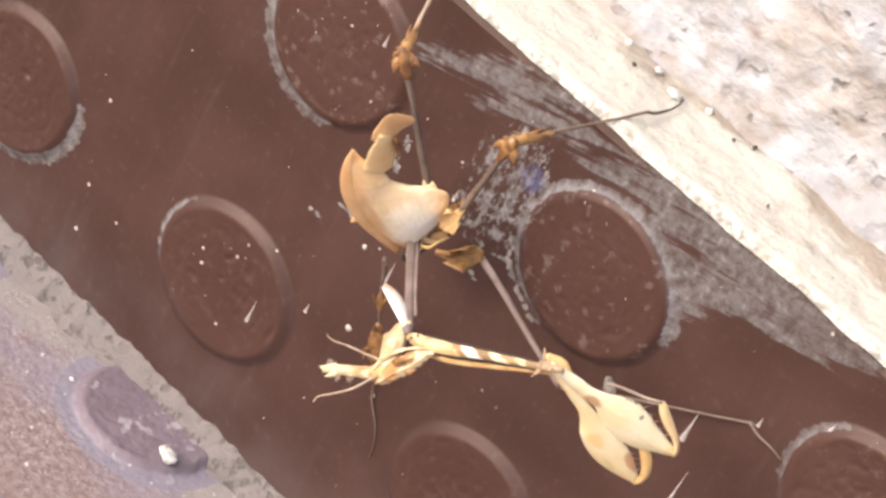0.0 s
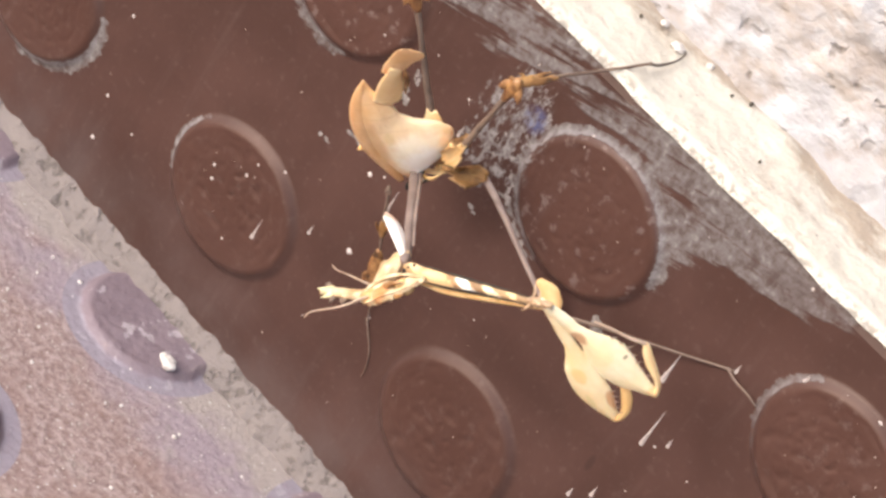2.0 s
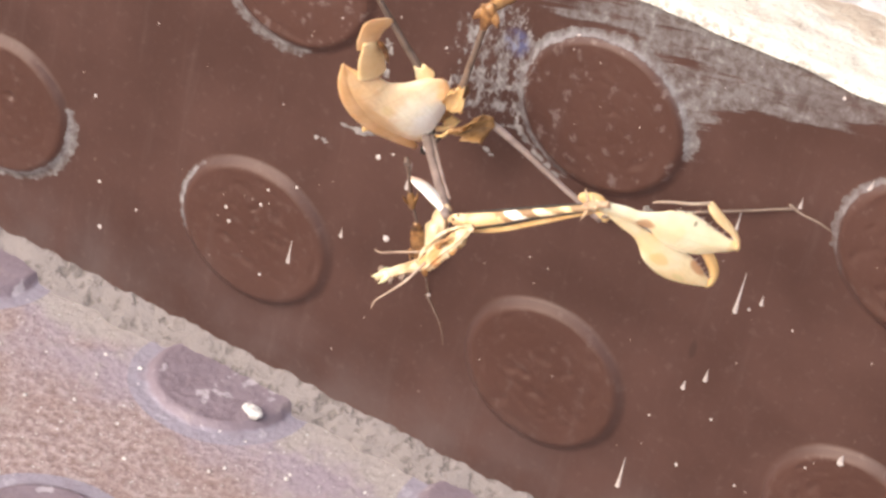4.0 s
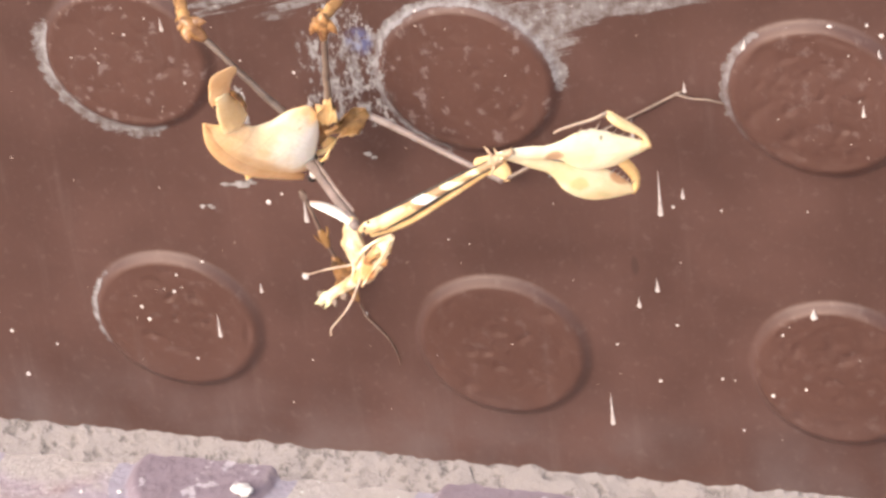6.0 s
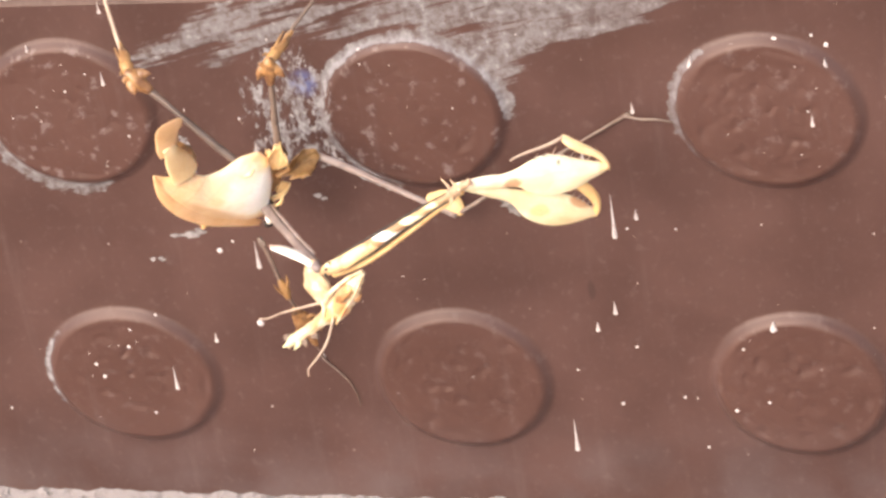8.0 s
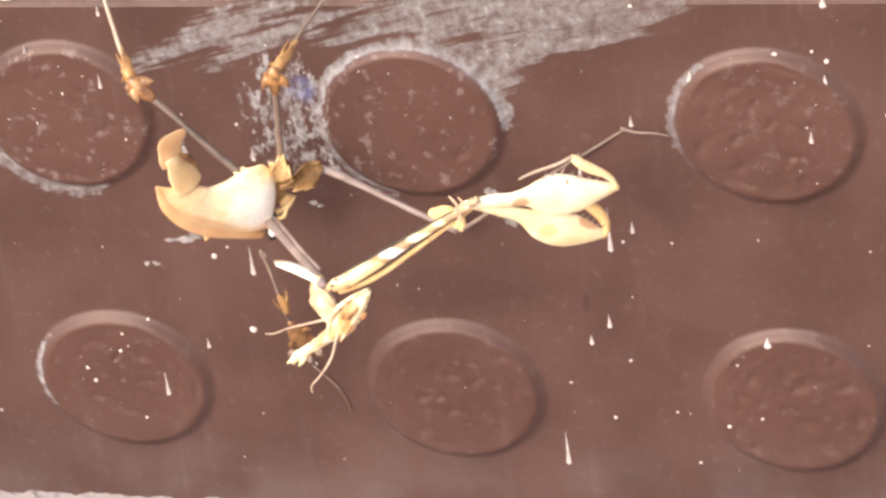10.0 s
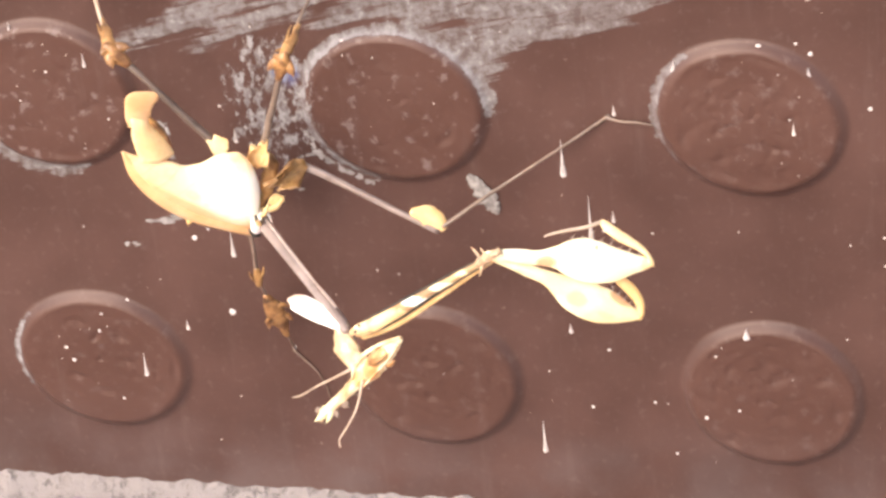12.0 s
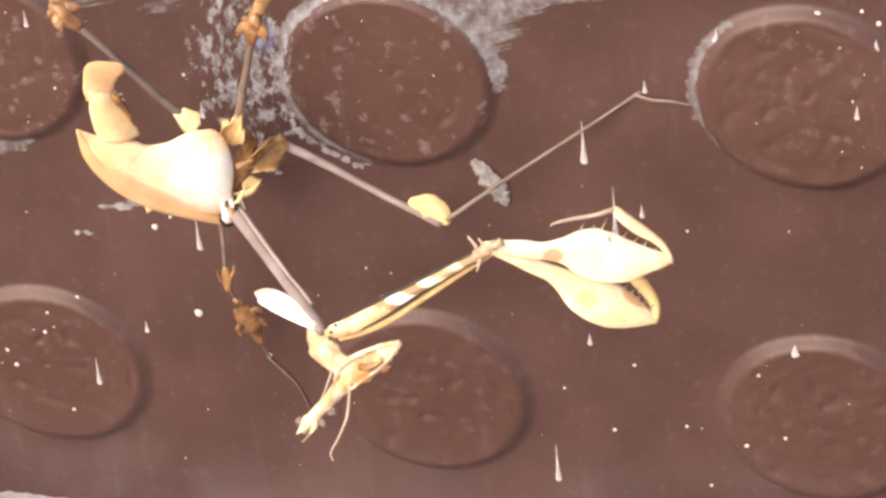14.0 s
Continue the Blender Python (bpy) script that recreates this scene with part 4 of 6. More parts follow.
    part("tibia", pillow(bmesh.new(), [(2.13, -0.06, 2.25, -0.08, 0.04, 0), (2.11, 0.05, 2.22, 0.02, 0.05, 0.02), (1.97, 0.15, 2.11, 0.16, 0.055, 0.03), (1.74, 0.24, 1.93, 0.29, 0.05, 0.03), (1.55, 0.355, 1.69, 0.425, 0.045, 0.03), (1.46, 0.445, 1.55, 0.51, 0.03, 0.03), (1.43, 0.50, 1.47, 0.535, 0.012, 0.03)],
                         n=30, ring=14, rough=0.06, keel=0.3), STRAW, femur, "folded straw tibia")
    part("tarsus", form([(1.46, 0.50, 0.03, 0.028, 0.02), (1.24, 0.42, 0.03, 0.024, 0.018), (0.95, 0.36, 0.03, 0.022, 0.016), (0.74, 0.30, 0.03, 0.014, 0.012), (0.70, 0.27, 0.03, 0.01, 0.01)], n=16, ring=8), PALE_LEG, femur, "thin pinkish tarsus")
    for i in range(8):
        u = i / 7
        bm = bmesh.new()
        x, y = 1.06 + 0.94 * u, 0.235 + 0.05 * math.sin(math.pi * min(1.0, 1.8 * u)) - 0.165 * u * u
        spike(bm, (x, y, 0.02), (x + 0.05, y + (0.11, 0.05, 0.13, 0.06, 0.10, 0.05, 0.09, 0.05)[i], 0.05), 0.017)
        part("spine", bm, PALE_LEG, femur)
    P["femA"] = [femur]

    femur = part("fore_femur", pillow(bmesh.new(), [(0.04, -0.07, 0.04, 0.02, 0.045, -0.05), (0.30, -0.07, 0.30, 0.04, 0.05, -0.04), (0.60, -0.085, 0.58, 0.08, 0.06, -0.03), (0.85, -0.09, 0.82, 0.10, 0.06, -0.02), (1.04, -0.16, 1.04, 0.12, 0.07, -0.01),
                                                    (1.24, -0.265, 1.30, 0.15, 0.085, 0), (1.52, -0.32, 1.60, 0.18, 0.09, 0), (1.78, -0.31, 1.86, 0.17, 0.085, 0), (2.02, -0.235, 2.06, 0.12, 0.07, 0), (2.22, -0.14, 2.24, 0.06, 0.055, 0), (2.37, -0.05, 2.37, 0.0, 0.03, 0)],
                                      n=60, ring=24, keel=0.4, rough=0.03), POD_BLOTCHED, mantis, "broad cream fore femur with a tan blotch")
    part("tibia", pillow(bmesh.new(), [(2.30, -0.08, 2.40, -0.04, 0.03, 0), (2.27, 0.05, 2.39, 0.06, 0.05, 0), (2.18, 0.14, 2.32, 0.20, 0.05, -0.02), (2.00, 0.22, 2.14, 0.33, 0.045, -0.04), (1.84, 0.28, 1.95, 0.39, 0.03, -0.06), (1.78, 0.33, 1.82, 0.37, 0.01, -0.07)],
                         n=26, ring=14, rough=0.06, keel=0.3), TAN, femur, "folded tan tibia")
    for i in range(5):
        u = i / 4
        bm = bmesh.new()
        x, y = 1.80 + 0.42 * u, 0.17 - 0.10 * u
        spike(bm, (x, y, 0.02), (x + 0.02, y + 0.09, 0.03), 0.016)
        part("spine", bm, PALE_LEG, femur)
    P["femB"] = [femur]

    # walking legs
    lengths = {"1": (2.04, 2.16), "2": (1.48, 2.09), "3": (2.29, 2.97), "4": (1.01, 2.08)}
    for key, (a, b) in lengths.items():
        thin = 0.026 if key == "4" else 0.043
        femur = part("leg_femur", form([(-0.05, 0, 0, thin * 1.3, thin * 1.3), (a * 0.3, 0.008, 0, thin * 1.15, thin * 1.15), (a * 0.7, -0.004, 0, thin, thin), (a, 0, 0, thin * 1.2, thin * 1.2)], n=24, ring=10, rough=0.25, seed=float(key)),
                     {"1": SHADED_BARK, "2": BARK, "3": ROSE_LEG, "4": BARK}[key], mantis, "thin grey-brown leg")
        if key == "3":
            part("knee_lobe", form([(a - 0.50, 0.04, 0.03, 0.03, 0.02), (a - 0.42, 0.09, 0.03, 0.095, 0.045), (a - 0.24, 0.12, 0.03, 0.155, 0.05), (a - 0.06, 0.10, 0.03, 0.135, 0.045), (a + 0.03, 0.06, 0.03, 0.085, 0.035), (a + 0.07, 0.03, 0.03, 0.03, 0.02)],
                                   n=22, ring=14, keel=0.5, rough=0.3), HIP, femur, "rounded straw-yellow knee lobe")
        elif key == "4":
            lobe = bmesh.new()
            loft(lobe, [(a - 0.3, 0, 0, 0.03, 0.03), (a - 0.12, 0, 0.01, 0.06, 0.04), (a + 0.04, 0, 0.0, 0.045, 0.04)], n=10, ring=10, rough=0.5, seed=4.0)
            hook(lobe, (a - 0.1, 0.02, 0.01), (a - 0.22, 0.09, 0.03), (a - 0.34, 0.11, 0.04), 0.03), hook(lobe, (a - 0.06, -0.02, 0.01), (a - 0.14, -0.08, 0.03), (a - 0.28, -0.11, 0.04), 0.03, seed=1.0)
            part("knee_lobe", lobe, LEAF, femur, "tan pronged knee lobe")
        else:
            lobe = bmesh.new()
            loft(lobe, [(a - 0.36, 0, 0, 0.05, 0.05), (a - 0.14, 0, 0.02, 0.11, 0.07), (a + 0.03, 0, 0.02, 0.085, 0.06), (a + 0.1, 0, 0.0, 0.04, 0.04)], n=14, ring=12, rough=0.45, keel=0.3, seed=7.0 + int(key))
            hook(lobe, (a - 0.06, 0.04, 0.02), (a - 0.13, 0.12, 0.05), (a - 0.22, 0.17, 0.07), 0.09, 0.04), hook(lobe, (a - 0.06, -0.04, 0.02), (a - 0.12, -0.13, 0.05), (a - 0.20, -0.20, 0.08), 0.09, 0.04, 1.0)
            hook(lobe, (a + 0.0, 0.03, 0.02), (a + 0.03, 0.10, 0.04), (a + 0.0, 0.14, 0.05), 0.05, 0.03, 2.0)
            part("knee_lobe", lobe, RUST, femur, "rust-brown thorny knee lobe")
        base = bmesh.new()
        if key == "1":
            frill(base, (-0.12, -0.02, 0.02), (1.0, 0.1, 0.05), 0.14, 0.34, 2, 1.0, thick=0.035)
        elif key == "2":
            frill(base, (-0.36, 0.05, 0.03), (1.0, -0.12, 0.06), 0.16, 0.62, 4, 1.7, thick=0.05, curl=0.3), frill(base, (-0.28, 0.06, 0.0), (1.0, 0.4, 0.0), 0.08, 0.30, 3, 0.4, thick=0.04)
        elif key == "3":
            frill(base, (0.06, 0.04, 0.03), (-0.58, -0.81, 0.1), 0.17, 0.72, 4, 0.3, thick=0.04, curl=0.35), frill(base, (-0.06, -0.06, -0.02), (-0.2, -1.0, -0.1), 0.13, 0.42, 3, 2.0, curl=0.6)
            hook(base, (-0.34, -0.5, 0.05), (-0.1, -0.2, 0.10), (0.10, 0.02, 0.08), 0.04, 0.03)
        else:
            frill(base, (-0.02, 0, 0.02), (1.0, 0.1, 0), 0.05, 0.14, 1, 1.0)
        part("hip_lobe", base, {"1": STRAW, "2": HIP, "3": LEAF, "4": BARK}[key], femur, "leafy lobe at the hip")
        P["femur" + key] = [femur]
        slim = {"1": 0.028, "2": 0.026, "3": 0.024, "4": 0.016}[key]
        shank = part("leg_tibia", form([(0, 0, 0, slim * 1.4, slim * 1.4), (b * 0.35, 0.012, 0, slim, slim), (b * 0.75, 0, 0, slim * 0.85, slim * 0.85), (b + 0.02, 0, 0, slim * 0.9, slim * 0.9)], n=24, ring=10, rough=0.3, seed=float(key)),
                     {"1": PALE_LEG, "2": BARK, "3": BARK, "4": BARK}[key], mantis, "thread-thin leg")
        if key in "12":
            lobe = bmesh.new()
            loft(lobe, [(-0.04, 0, 0.0, 0.06, 0.05), (0.14, 0.01, 0.02, 0.085, 0.06), (0.34, -0.01, 0.02, 0.065, 0.05), (0.62, 0, 0, 0.03, 0.03)], n=16, ring=12, rough=0.45, keel=0.4, seed=float(key))
            hook(lobe, (0.26, 0.03, 0.02), (0.38, 0.07, 0.03), (0.52, 0.08, 0.05), 0.035, 0.02), hook(lobe, (0.26, -0.03, 0.02), (0.36, -0.05, 0.03), (0.46, -0.05, 0.05), 0.03, 0.02, 1.0)
            hook(lobe, (0.1, 0.05, 0.02), (0.08, 0.10, 0.03), (0.02, 0.13, 0.05), 0.035, 0.02, 2.0)
            part("shin_lobe", lobe, LEAF, shank, "tan pronged lobe")
        elif key == "4":
            lobe = bmesh.new()
            loft(lobe, [(0.36, 0, 0.0, 0.03, 0.03), (0.60, 0, 0.02, 0.10, 0.05), (0.95, 0.02, 0.02, 0.15, 0.05), (1.25, 0.01, 0.01, 0.10, 0.04), (1.62, 0.0, 0, 0.02, 0.02)], n=22, ring=12, rough=0.6, keel=0.4, seed=4.0)
            hook(lobe, (0.78, 0.04, 0.02), (0.70, 0.15, 0.04), (0.84, 0.24, 0.05), 0.08, 0.03), hook(lobe, (0.98, -0.04, 0.02), (0.96, -0.13, 0.04), (1.16, -0.18, 0.05), 0.08, 0.03, 1.0), hook(lobe, (1.0, 0.04, 0.02), (1.0, 0.14, 0.04), (1.2, 0.18, 0.05), 0.07, 0.03, 2.0)
            part("shin_lobe", lobe, RUST, shank, "rust-brown ragged lobe")
        P["tibia" + key] = [shank]

    # feet: they keep their hold on the wall and the ledge
    Z = 7.4
    feet = []
    feet.append(part("foot", form([(8.03, -0.03, Z - 0.27, 0.022, 0.022), (8.25, -0.04, Z - 0.33, 0.018, 0.018), (8.5, -0.04, Z - 0.34, 0.016, 0.016), (8.72, -0.03, Z - 0.39, 0.012, 0.012)], n=12, ring=8), BARK, mantis, "thin grey foot"))
    feet.append(part("foot", form([(2.97, -0.03, Z - 4.4, 0.014, 0.014), (3.14, -0.04, Z - 4.58, 0.013, 0.012), (3.31, -0.03, Z - 4.80, 0.012, 0.01), (3.42, -0.02, Z - 5.08, 0.009, 0.008), (3.44, -0.015, Z - 5.28, 0.005, 0.005)], n=18, ring=8), BARK, mantis, "thin brown foot"))
    feet.append(part("foot", form([(4.27, 0.39, Z + 2.09, 0.024, 0.024), (4.27, 0.72, Z + 1.99, 0.026, 0.024), (4.26, 1.15, Z + 1.95, 0.018, 0.018), (4.23, 1.42, Z + 1.95, 0.016, 0.016), (4.17, 1.62, Z + 1.96, 0.014, 0.014)], n=18, ring=8), DARK_LEG, mantis, "thin dark foot"))
    feet.append(part("foot", form([(0.55, 0.26, Z + 2.16, 0.026, 0.026), (0.48, 0.62, Z + 2.02, 0.025, 0.025), (0.40, 1.0, Z + 1.96, 0.018, 0.018)], n=12, ring=8), DARK_LEG, mantis, "dark foot"))
    P["feet"] = feet
    return mantis, P


MANTIS, MANTIS_PARTS = build_mantis()

# ---- whitewash spatter on the wall tile: x, z, radius and run length in centimetres ----
DROPS_RIGHT = ((7.70, 5.13, 0.042, 0.69), (7.37, 6.17, 0.051, 0.52), (8.04, 5.43, 0.034, 0.14), (7.89, 5.26, 0.025, 0), (8.16, 7.16, 0.034, 0.12), (10.67, 7.00, 0.034, 0.13),
               (12.01, 6.33, 0.042, 0.15), (11.94, 3.94, 0.042, 0.14), (10.22, 8.27, 0.051, 0), (9.65, 8.22, 0.034, 0), (10.89, 7.86, 0.051, 0.1), (10.91, 8.16, 0.042, 0),
               (10.72, 8.31, 0.030, 0), (10.48, 8.25, 0.025, 0), (9.05, 7.89, 0.051, 0.12), (11.70, 7.34, 0.034, 0), (11.86, 5.31, 0.025, 0), (8.59, 5.25, 0.021, 0))
DROPS_LOW = ((6.73, 1.36, 0.042, 0.53), (7.52, 2.21, 0.030, 0), (8.46, 2.34, 0.025, 0), (8.74, 1.44, 0.025, 0), (6.90, 2.81, 0.021, 0), (9.88, 3.64, 0.062, 0.08), (10.80, 3.58, 0.042, 0),
             (11.26, 3.16, 0.042, 0), (9.30, 3.49, 0.025, 0), (9.68, 3.61, 0.025, 0), (9.42, 3.29, 0.021, 0), (9.24, 2.21, 0.034, 0), (9.73, 2.36, 0.025, 0), (7.57, 3.82, 0.038, 0.18),
             (7.28, 3.52, 0.038, 0.12), (5.81, 3.68, 0.030, 0), (5.75, 3.54, 0.025, 0), (7.83, 3.23, 0.025, 0), (11.87, 4.85, 0.025, 0))
DROPS_LEFT = ((0.43, 3.73, 0.042, 0), (-0.06, 3.24, 0.034, 0), (0.02, 3.55, 0.025, 0), (-0.66, 2.91, 0.034, 0), (-0.57, 2.68, 0.034, 0), (1.33, 3.27, 0.034, 0.13), (1.15, 2.97, 0.025, 0),
              (0.59, 2.48, 0.038, 0.38), (0.14, 2.01, 0.025, 0), (-1.09, 1.75, 0.034, 0), (2.09, 3.60, 0.059, 0), (2.99, 3.01, 0.034, 0), (1.68, 4.89, 0.047, 0), (2.25, 4.61, 0.042, 0.43))
DROPS_FAR = ((1.91, 5.05, 0.025, 0), (2.56, 6.55, 0.034, 0.18), (0.48, 7.81, 0.034, 0.18), (-0.13, 7.70, 0.025, 0), (2.39, 7.13, 0.025, 0), (4.38, 8.23, 0.042, 0), (-3.40, 3.63, 0.034, 0),
             (-3.10, 2.14, 0.034, 0), (-2.97, 1.32, 0.042, 0), (-2.34, 1.96, 0.025, 0), (12.3, 7.9, 0.03, 0.1), (10.9, 9.0, 0.05, 0.12), (8.3, 9.0, 0.03, 0), (-0.6, 8.3, 0.035, 0.12), (0.6, 8.9, 0.03, 0.15))


def face_height(x, z):
    """How far the tile's face stands proud at x, z (centimetres)."""
    for row in STUD_ROWS:
        for sx, sz, a, b, tilt in row:
            ca, sa = math.cos(radians(tilt)), math.sin(radians(tilt))
            d = math.hypot(((x - sx) * ca + (z - sz) * sa) / a, ((z - sz) * ca - (x - sx) * sa) / b)
            if d < 1.07:
                return STUD_HIGH * min(1.0, max(0.0, (1.05 - d) / 0.17))
    return 0.0


def drop_mesh(r, run, seed):
    """A flat blob of dried paint with a tapering tail above it where it ran."""
    bm = bmesh.new()
    n = 14
    loops = []
    for scale, high in ((1.0, 0.0), (0.86, 0.45), (0.5, 0.8)):
        loop = []
        for i in range(n):
            a = 2 * math.pi * i / n
            wob = 1 + 0.18 * noise.noise((math.cos(a) * 1.5 + seed, math.sin(a) * 1.5, seed * 0.7))
            dx, dz = r * scale * wob * math.cos(a), r * scale * wob * math.sin(a)
            if dz > 0 and run > 0:
                up = min(1.0, dz / (r * scale * wob))
                dz += run * up ** 1.6
                dx *= (1 - up) ** 1.2 * 0.78 + 0.22
            loop.append(bm.verts.new((dx * CM, -high * r * 0.5 * CM, dz * CM)))
        loops.append(loop)
    for a, b in zip(loops, loops[1:]):
        for i in range(n):
            bm.faces.new((a[i], a[(i + 1) % n], b[(i + 1) % n], b[i]))
    bm.faces.new(loops[-1])
    bm.normal_update()
    me = bpy.data.meshes.new("paint_drop")
    bm.to_mesh(me)
    bm.free()
    me.materials.append(PAINT)
    for f in me.polygons:
        f.use_smooth = True
    return me


for n, (dx, dz, r, run) in enumerate(DROPS_RIGHT + DROPS_LOW + DROPS_LEFT + DROPS_FAR):
    ob = new("paint_drop", drop_mesh(r, run, n * 1.37))
    ob.parent = riser
    ob.location = (dx * CM, (-face_height(dx, dz) + 0.004) * CM, dz * CM)

# fine spatter too small to count
bm = bmesh.new()
dice = random.Random(4)
for n in range(105):
    x, z = dice.uniform(-4.5, 13.0), dice.uniform(0.6, 9.0)
    if n < 15:
        sx, sz = dice.choice(STUD_ROWS[0] + STUD_ROWS[1][:1])[:2]
        a, d = dice.uniform(0, 6.28), 1.05 * math.sqrt(dice.random())
        x, z = sx + d * math.cos(a), sz + d * math.sin(a)
    y, r = -face_height(x, z) - 0.003, dice.uniform(0.006, 0.016)
    wob = dice.uniform(0.6, 1.5)
    vs = [bm.verts.new(((x + r * math.cos(a)) * CM, y * CM, (z + r * wob * math.sin(a)) * CM)) for a in [i * math.pi / 3 for i in range(6)]]
    top = bm.verts.new((x * CM, (y - r * 0.5) * CM, z * CM))
    for i in range(6):
        bm.faces.new((vs[i], vs[(i + 1) % 6], top))
spatter = mesh_object("paint_spatter", bm, PAINT)
tagged(spatter, "fine whitewash spatter dried on the brown tile", "paint spatter", kind="stuff")


# thin scrapes of whitewash
def scrape(x, z, length, width, tilt, seed):
    bm = bmesh.new()
    turn = Matrix.Rotation(tilt, 3, "Y")
    r = random.Random(seed)
    for n in range(11):
        u = r.uniform(-0.5, 0.5)
        c = Vector((u * length, 0, r.uniform(-0.5, 0.5) * width * (1 - abs(u))))
        a, b = r.uniform(0.06, 0.20) * length, r.uniform(0.12, 0.38) * width
        vs = [bm.verts.new((Vector((x, -0.006, z)) + turn @ (c + Vector((a * math.cos(g) * r.uniform(0.6, 1.2), 0, b * math.sin(g) * r.uniform(0.6, 1.2))))) * CM) for g in [i * math.pi / 4 for i in range(8)]]
        mid = bm.verts.new((Vector((x, -0.014, z)) + turn @ c) * CM)
        for i in range(8):
            bm.faces.new((vs[i], vs[(i + 1) % 8], mid))
    ob = mesh_object("paint_scrape", bm, FILM)
    ob.parent = riser


scrape(1.18, 5.18, 0.62, 0.14, radians(-8), 3), scrape(0.68, 4.74, 0.22, 0.08, 0.0, 5), scrape(1.50, 6.74, 0.24, 0.12, radians(70), 8), scrape(1.50, 6.36, 0.34, 0.13, radians(50), 9), scrape(2.57, 6.64, 0.16, 0.08, radians(-45), 10)
# ragged old cement below the middle stud
for n, (x, z, length, width, tilt) in enumerate(((3.80, 6.37, 0.34, 0.15, 35), (4.10, 6.18, 0.42, 0.10, 30), (4.42, 6.02, 0.36, 0.12, 24), (4.61, 5.97, 0.18, 0.05, -15), (3.60, 6.35, 0.30, 0.06, -18), (3.42, 5.82, 0.22, 0.08, 10),
                                                 (3.70, 6.62, 0.30, 0.12, 60), (3.50, 6.98, 0.22, 0.07, -10), (3.30, 7.20, 0.24, 0.06, -15), (3.22, 6.78, 0.20, 0.06, -20))):
    scrape(x, z, length, width, radians(tilt), n + 20)

# a dusty wing-shaped flake caught on the tile under the middle stud
flake = mesh_object("wing_flake", form([(0, 0, 0, 0.03, 0.006), (0.15, 0.01, 0.006, 0.10, 0.008), (0.38, 0.02, 0.010, 0.135, 0.008), (0.58, 0.0, 0.008, 0.10, 0.007), (0.74, -0.03, 0.004, 0.03, 0.005)], n=44, ring=20, keel=0.5, rough=0.9), WING)
tagged(flake, "small grey wing-like flake stuck to the brown tile", "flake")
flake.matrix_world = Matrix.Translation((5.98 * CM, -0.02 * CM, 6.12 * CM)) @ Matrix.Rotation(radians(56), 4, "Y") @ Matrix.Rotation(radians(90), 4, "X")


# ---- crumbs on ledge and floor ----
def crumb(name, at, size, material, label, seed, category="crumb", group=""):
    bm = bmesh.new()
    bmesh.ops.create_icosphere(bm, subdivisions=3, radius=1.0)
    for v in bm.verts:
        s = 1 + 0.5 * noise.noise(v.co * 1.3 + Vector((seed, 0, seed))) + 0.15 * noise.noise(v.co * 4.0 + Vector((0, seed, 0)))
        v.co = Vector((v.co.x * size[0] * s, v.co.y * size[1] * s, v.co.z * size[2] * s)) * CM
    ob = mesh_object(name, bm, material)
    ob.location = Vector(at) * CM
    return tagged(ob, label, category, group)


LZ = TOP / CM
for n, (x, y, a, b) in enumerate(((5.34, 1.95, 0.03, 0.055), (5.1, 1.7, 0.03, 0.025), (3.3, 1.5, 0.035, 0.03), (6.3, 0.9, 0.02, 0.02))):
    crumb("dark_crumb", (x, y, LZ + 0.10), (a, b, 0.03), DEBRIS_DARK, "dark brown crumb of dirt on the whitewashed ledge", n + 0.3, group="crumbs on the ledge")
for n, (x, y, a, b) in enumerate(((4.02, 1.62, 0.13, 0.10), (3.55, 1.85, 0.06, 0.08), (4.5, 1.9, 0.06, 0.05), (2.9, 1.9, 0.06, 0.05))):
    crumb("plaster_lump", (x, y, LZ + 0.10), (a, b, 0.05), GRIT, "white lump of plaster on the whitewashed ledge", n + 7.3, "plaster lump", "lumps on the ledge")
crumb("plaster_crumb", (0.95, -1.05, 0.22), (0.15, 0.11, 0.09), GRIT, "white plaster crumb lying on a floor stud", 2.2, "plaster crumb")
crumb("plaster_crumb", (0.80, -1.0, 0.20), (0.07, 0.06, 0.05), GRIT, "small white plaster crumb on a floor stud", 3.2, "plaster crumb")
bm = bmesh.new()
for n in range(420):
    x, y, r = dice.uniform(-8, 9), -0.8 - 7 * dice.random() ** 1.3, 0.008 + 0.035 * dice.random() ** 4
    m = Matrix.Translation((x * CM, y * CM, r * 0.4 * CM)) @ Matrix.Rotation(dice.uniform(0, 6), 4, "Z") @ Matrix.Diagonal((dice.uniform(0.7, 1.4), 1, 0.8, 1))
    bmesh.ops.create_icosphere(bm, subdivisions=1, radius=r * CM, matrix=m)
grit = mesh_object("grit", bm, GRIT)
tagged(grit, "pale grit scattered over the dusty paving", "grit", kind="stuff")

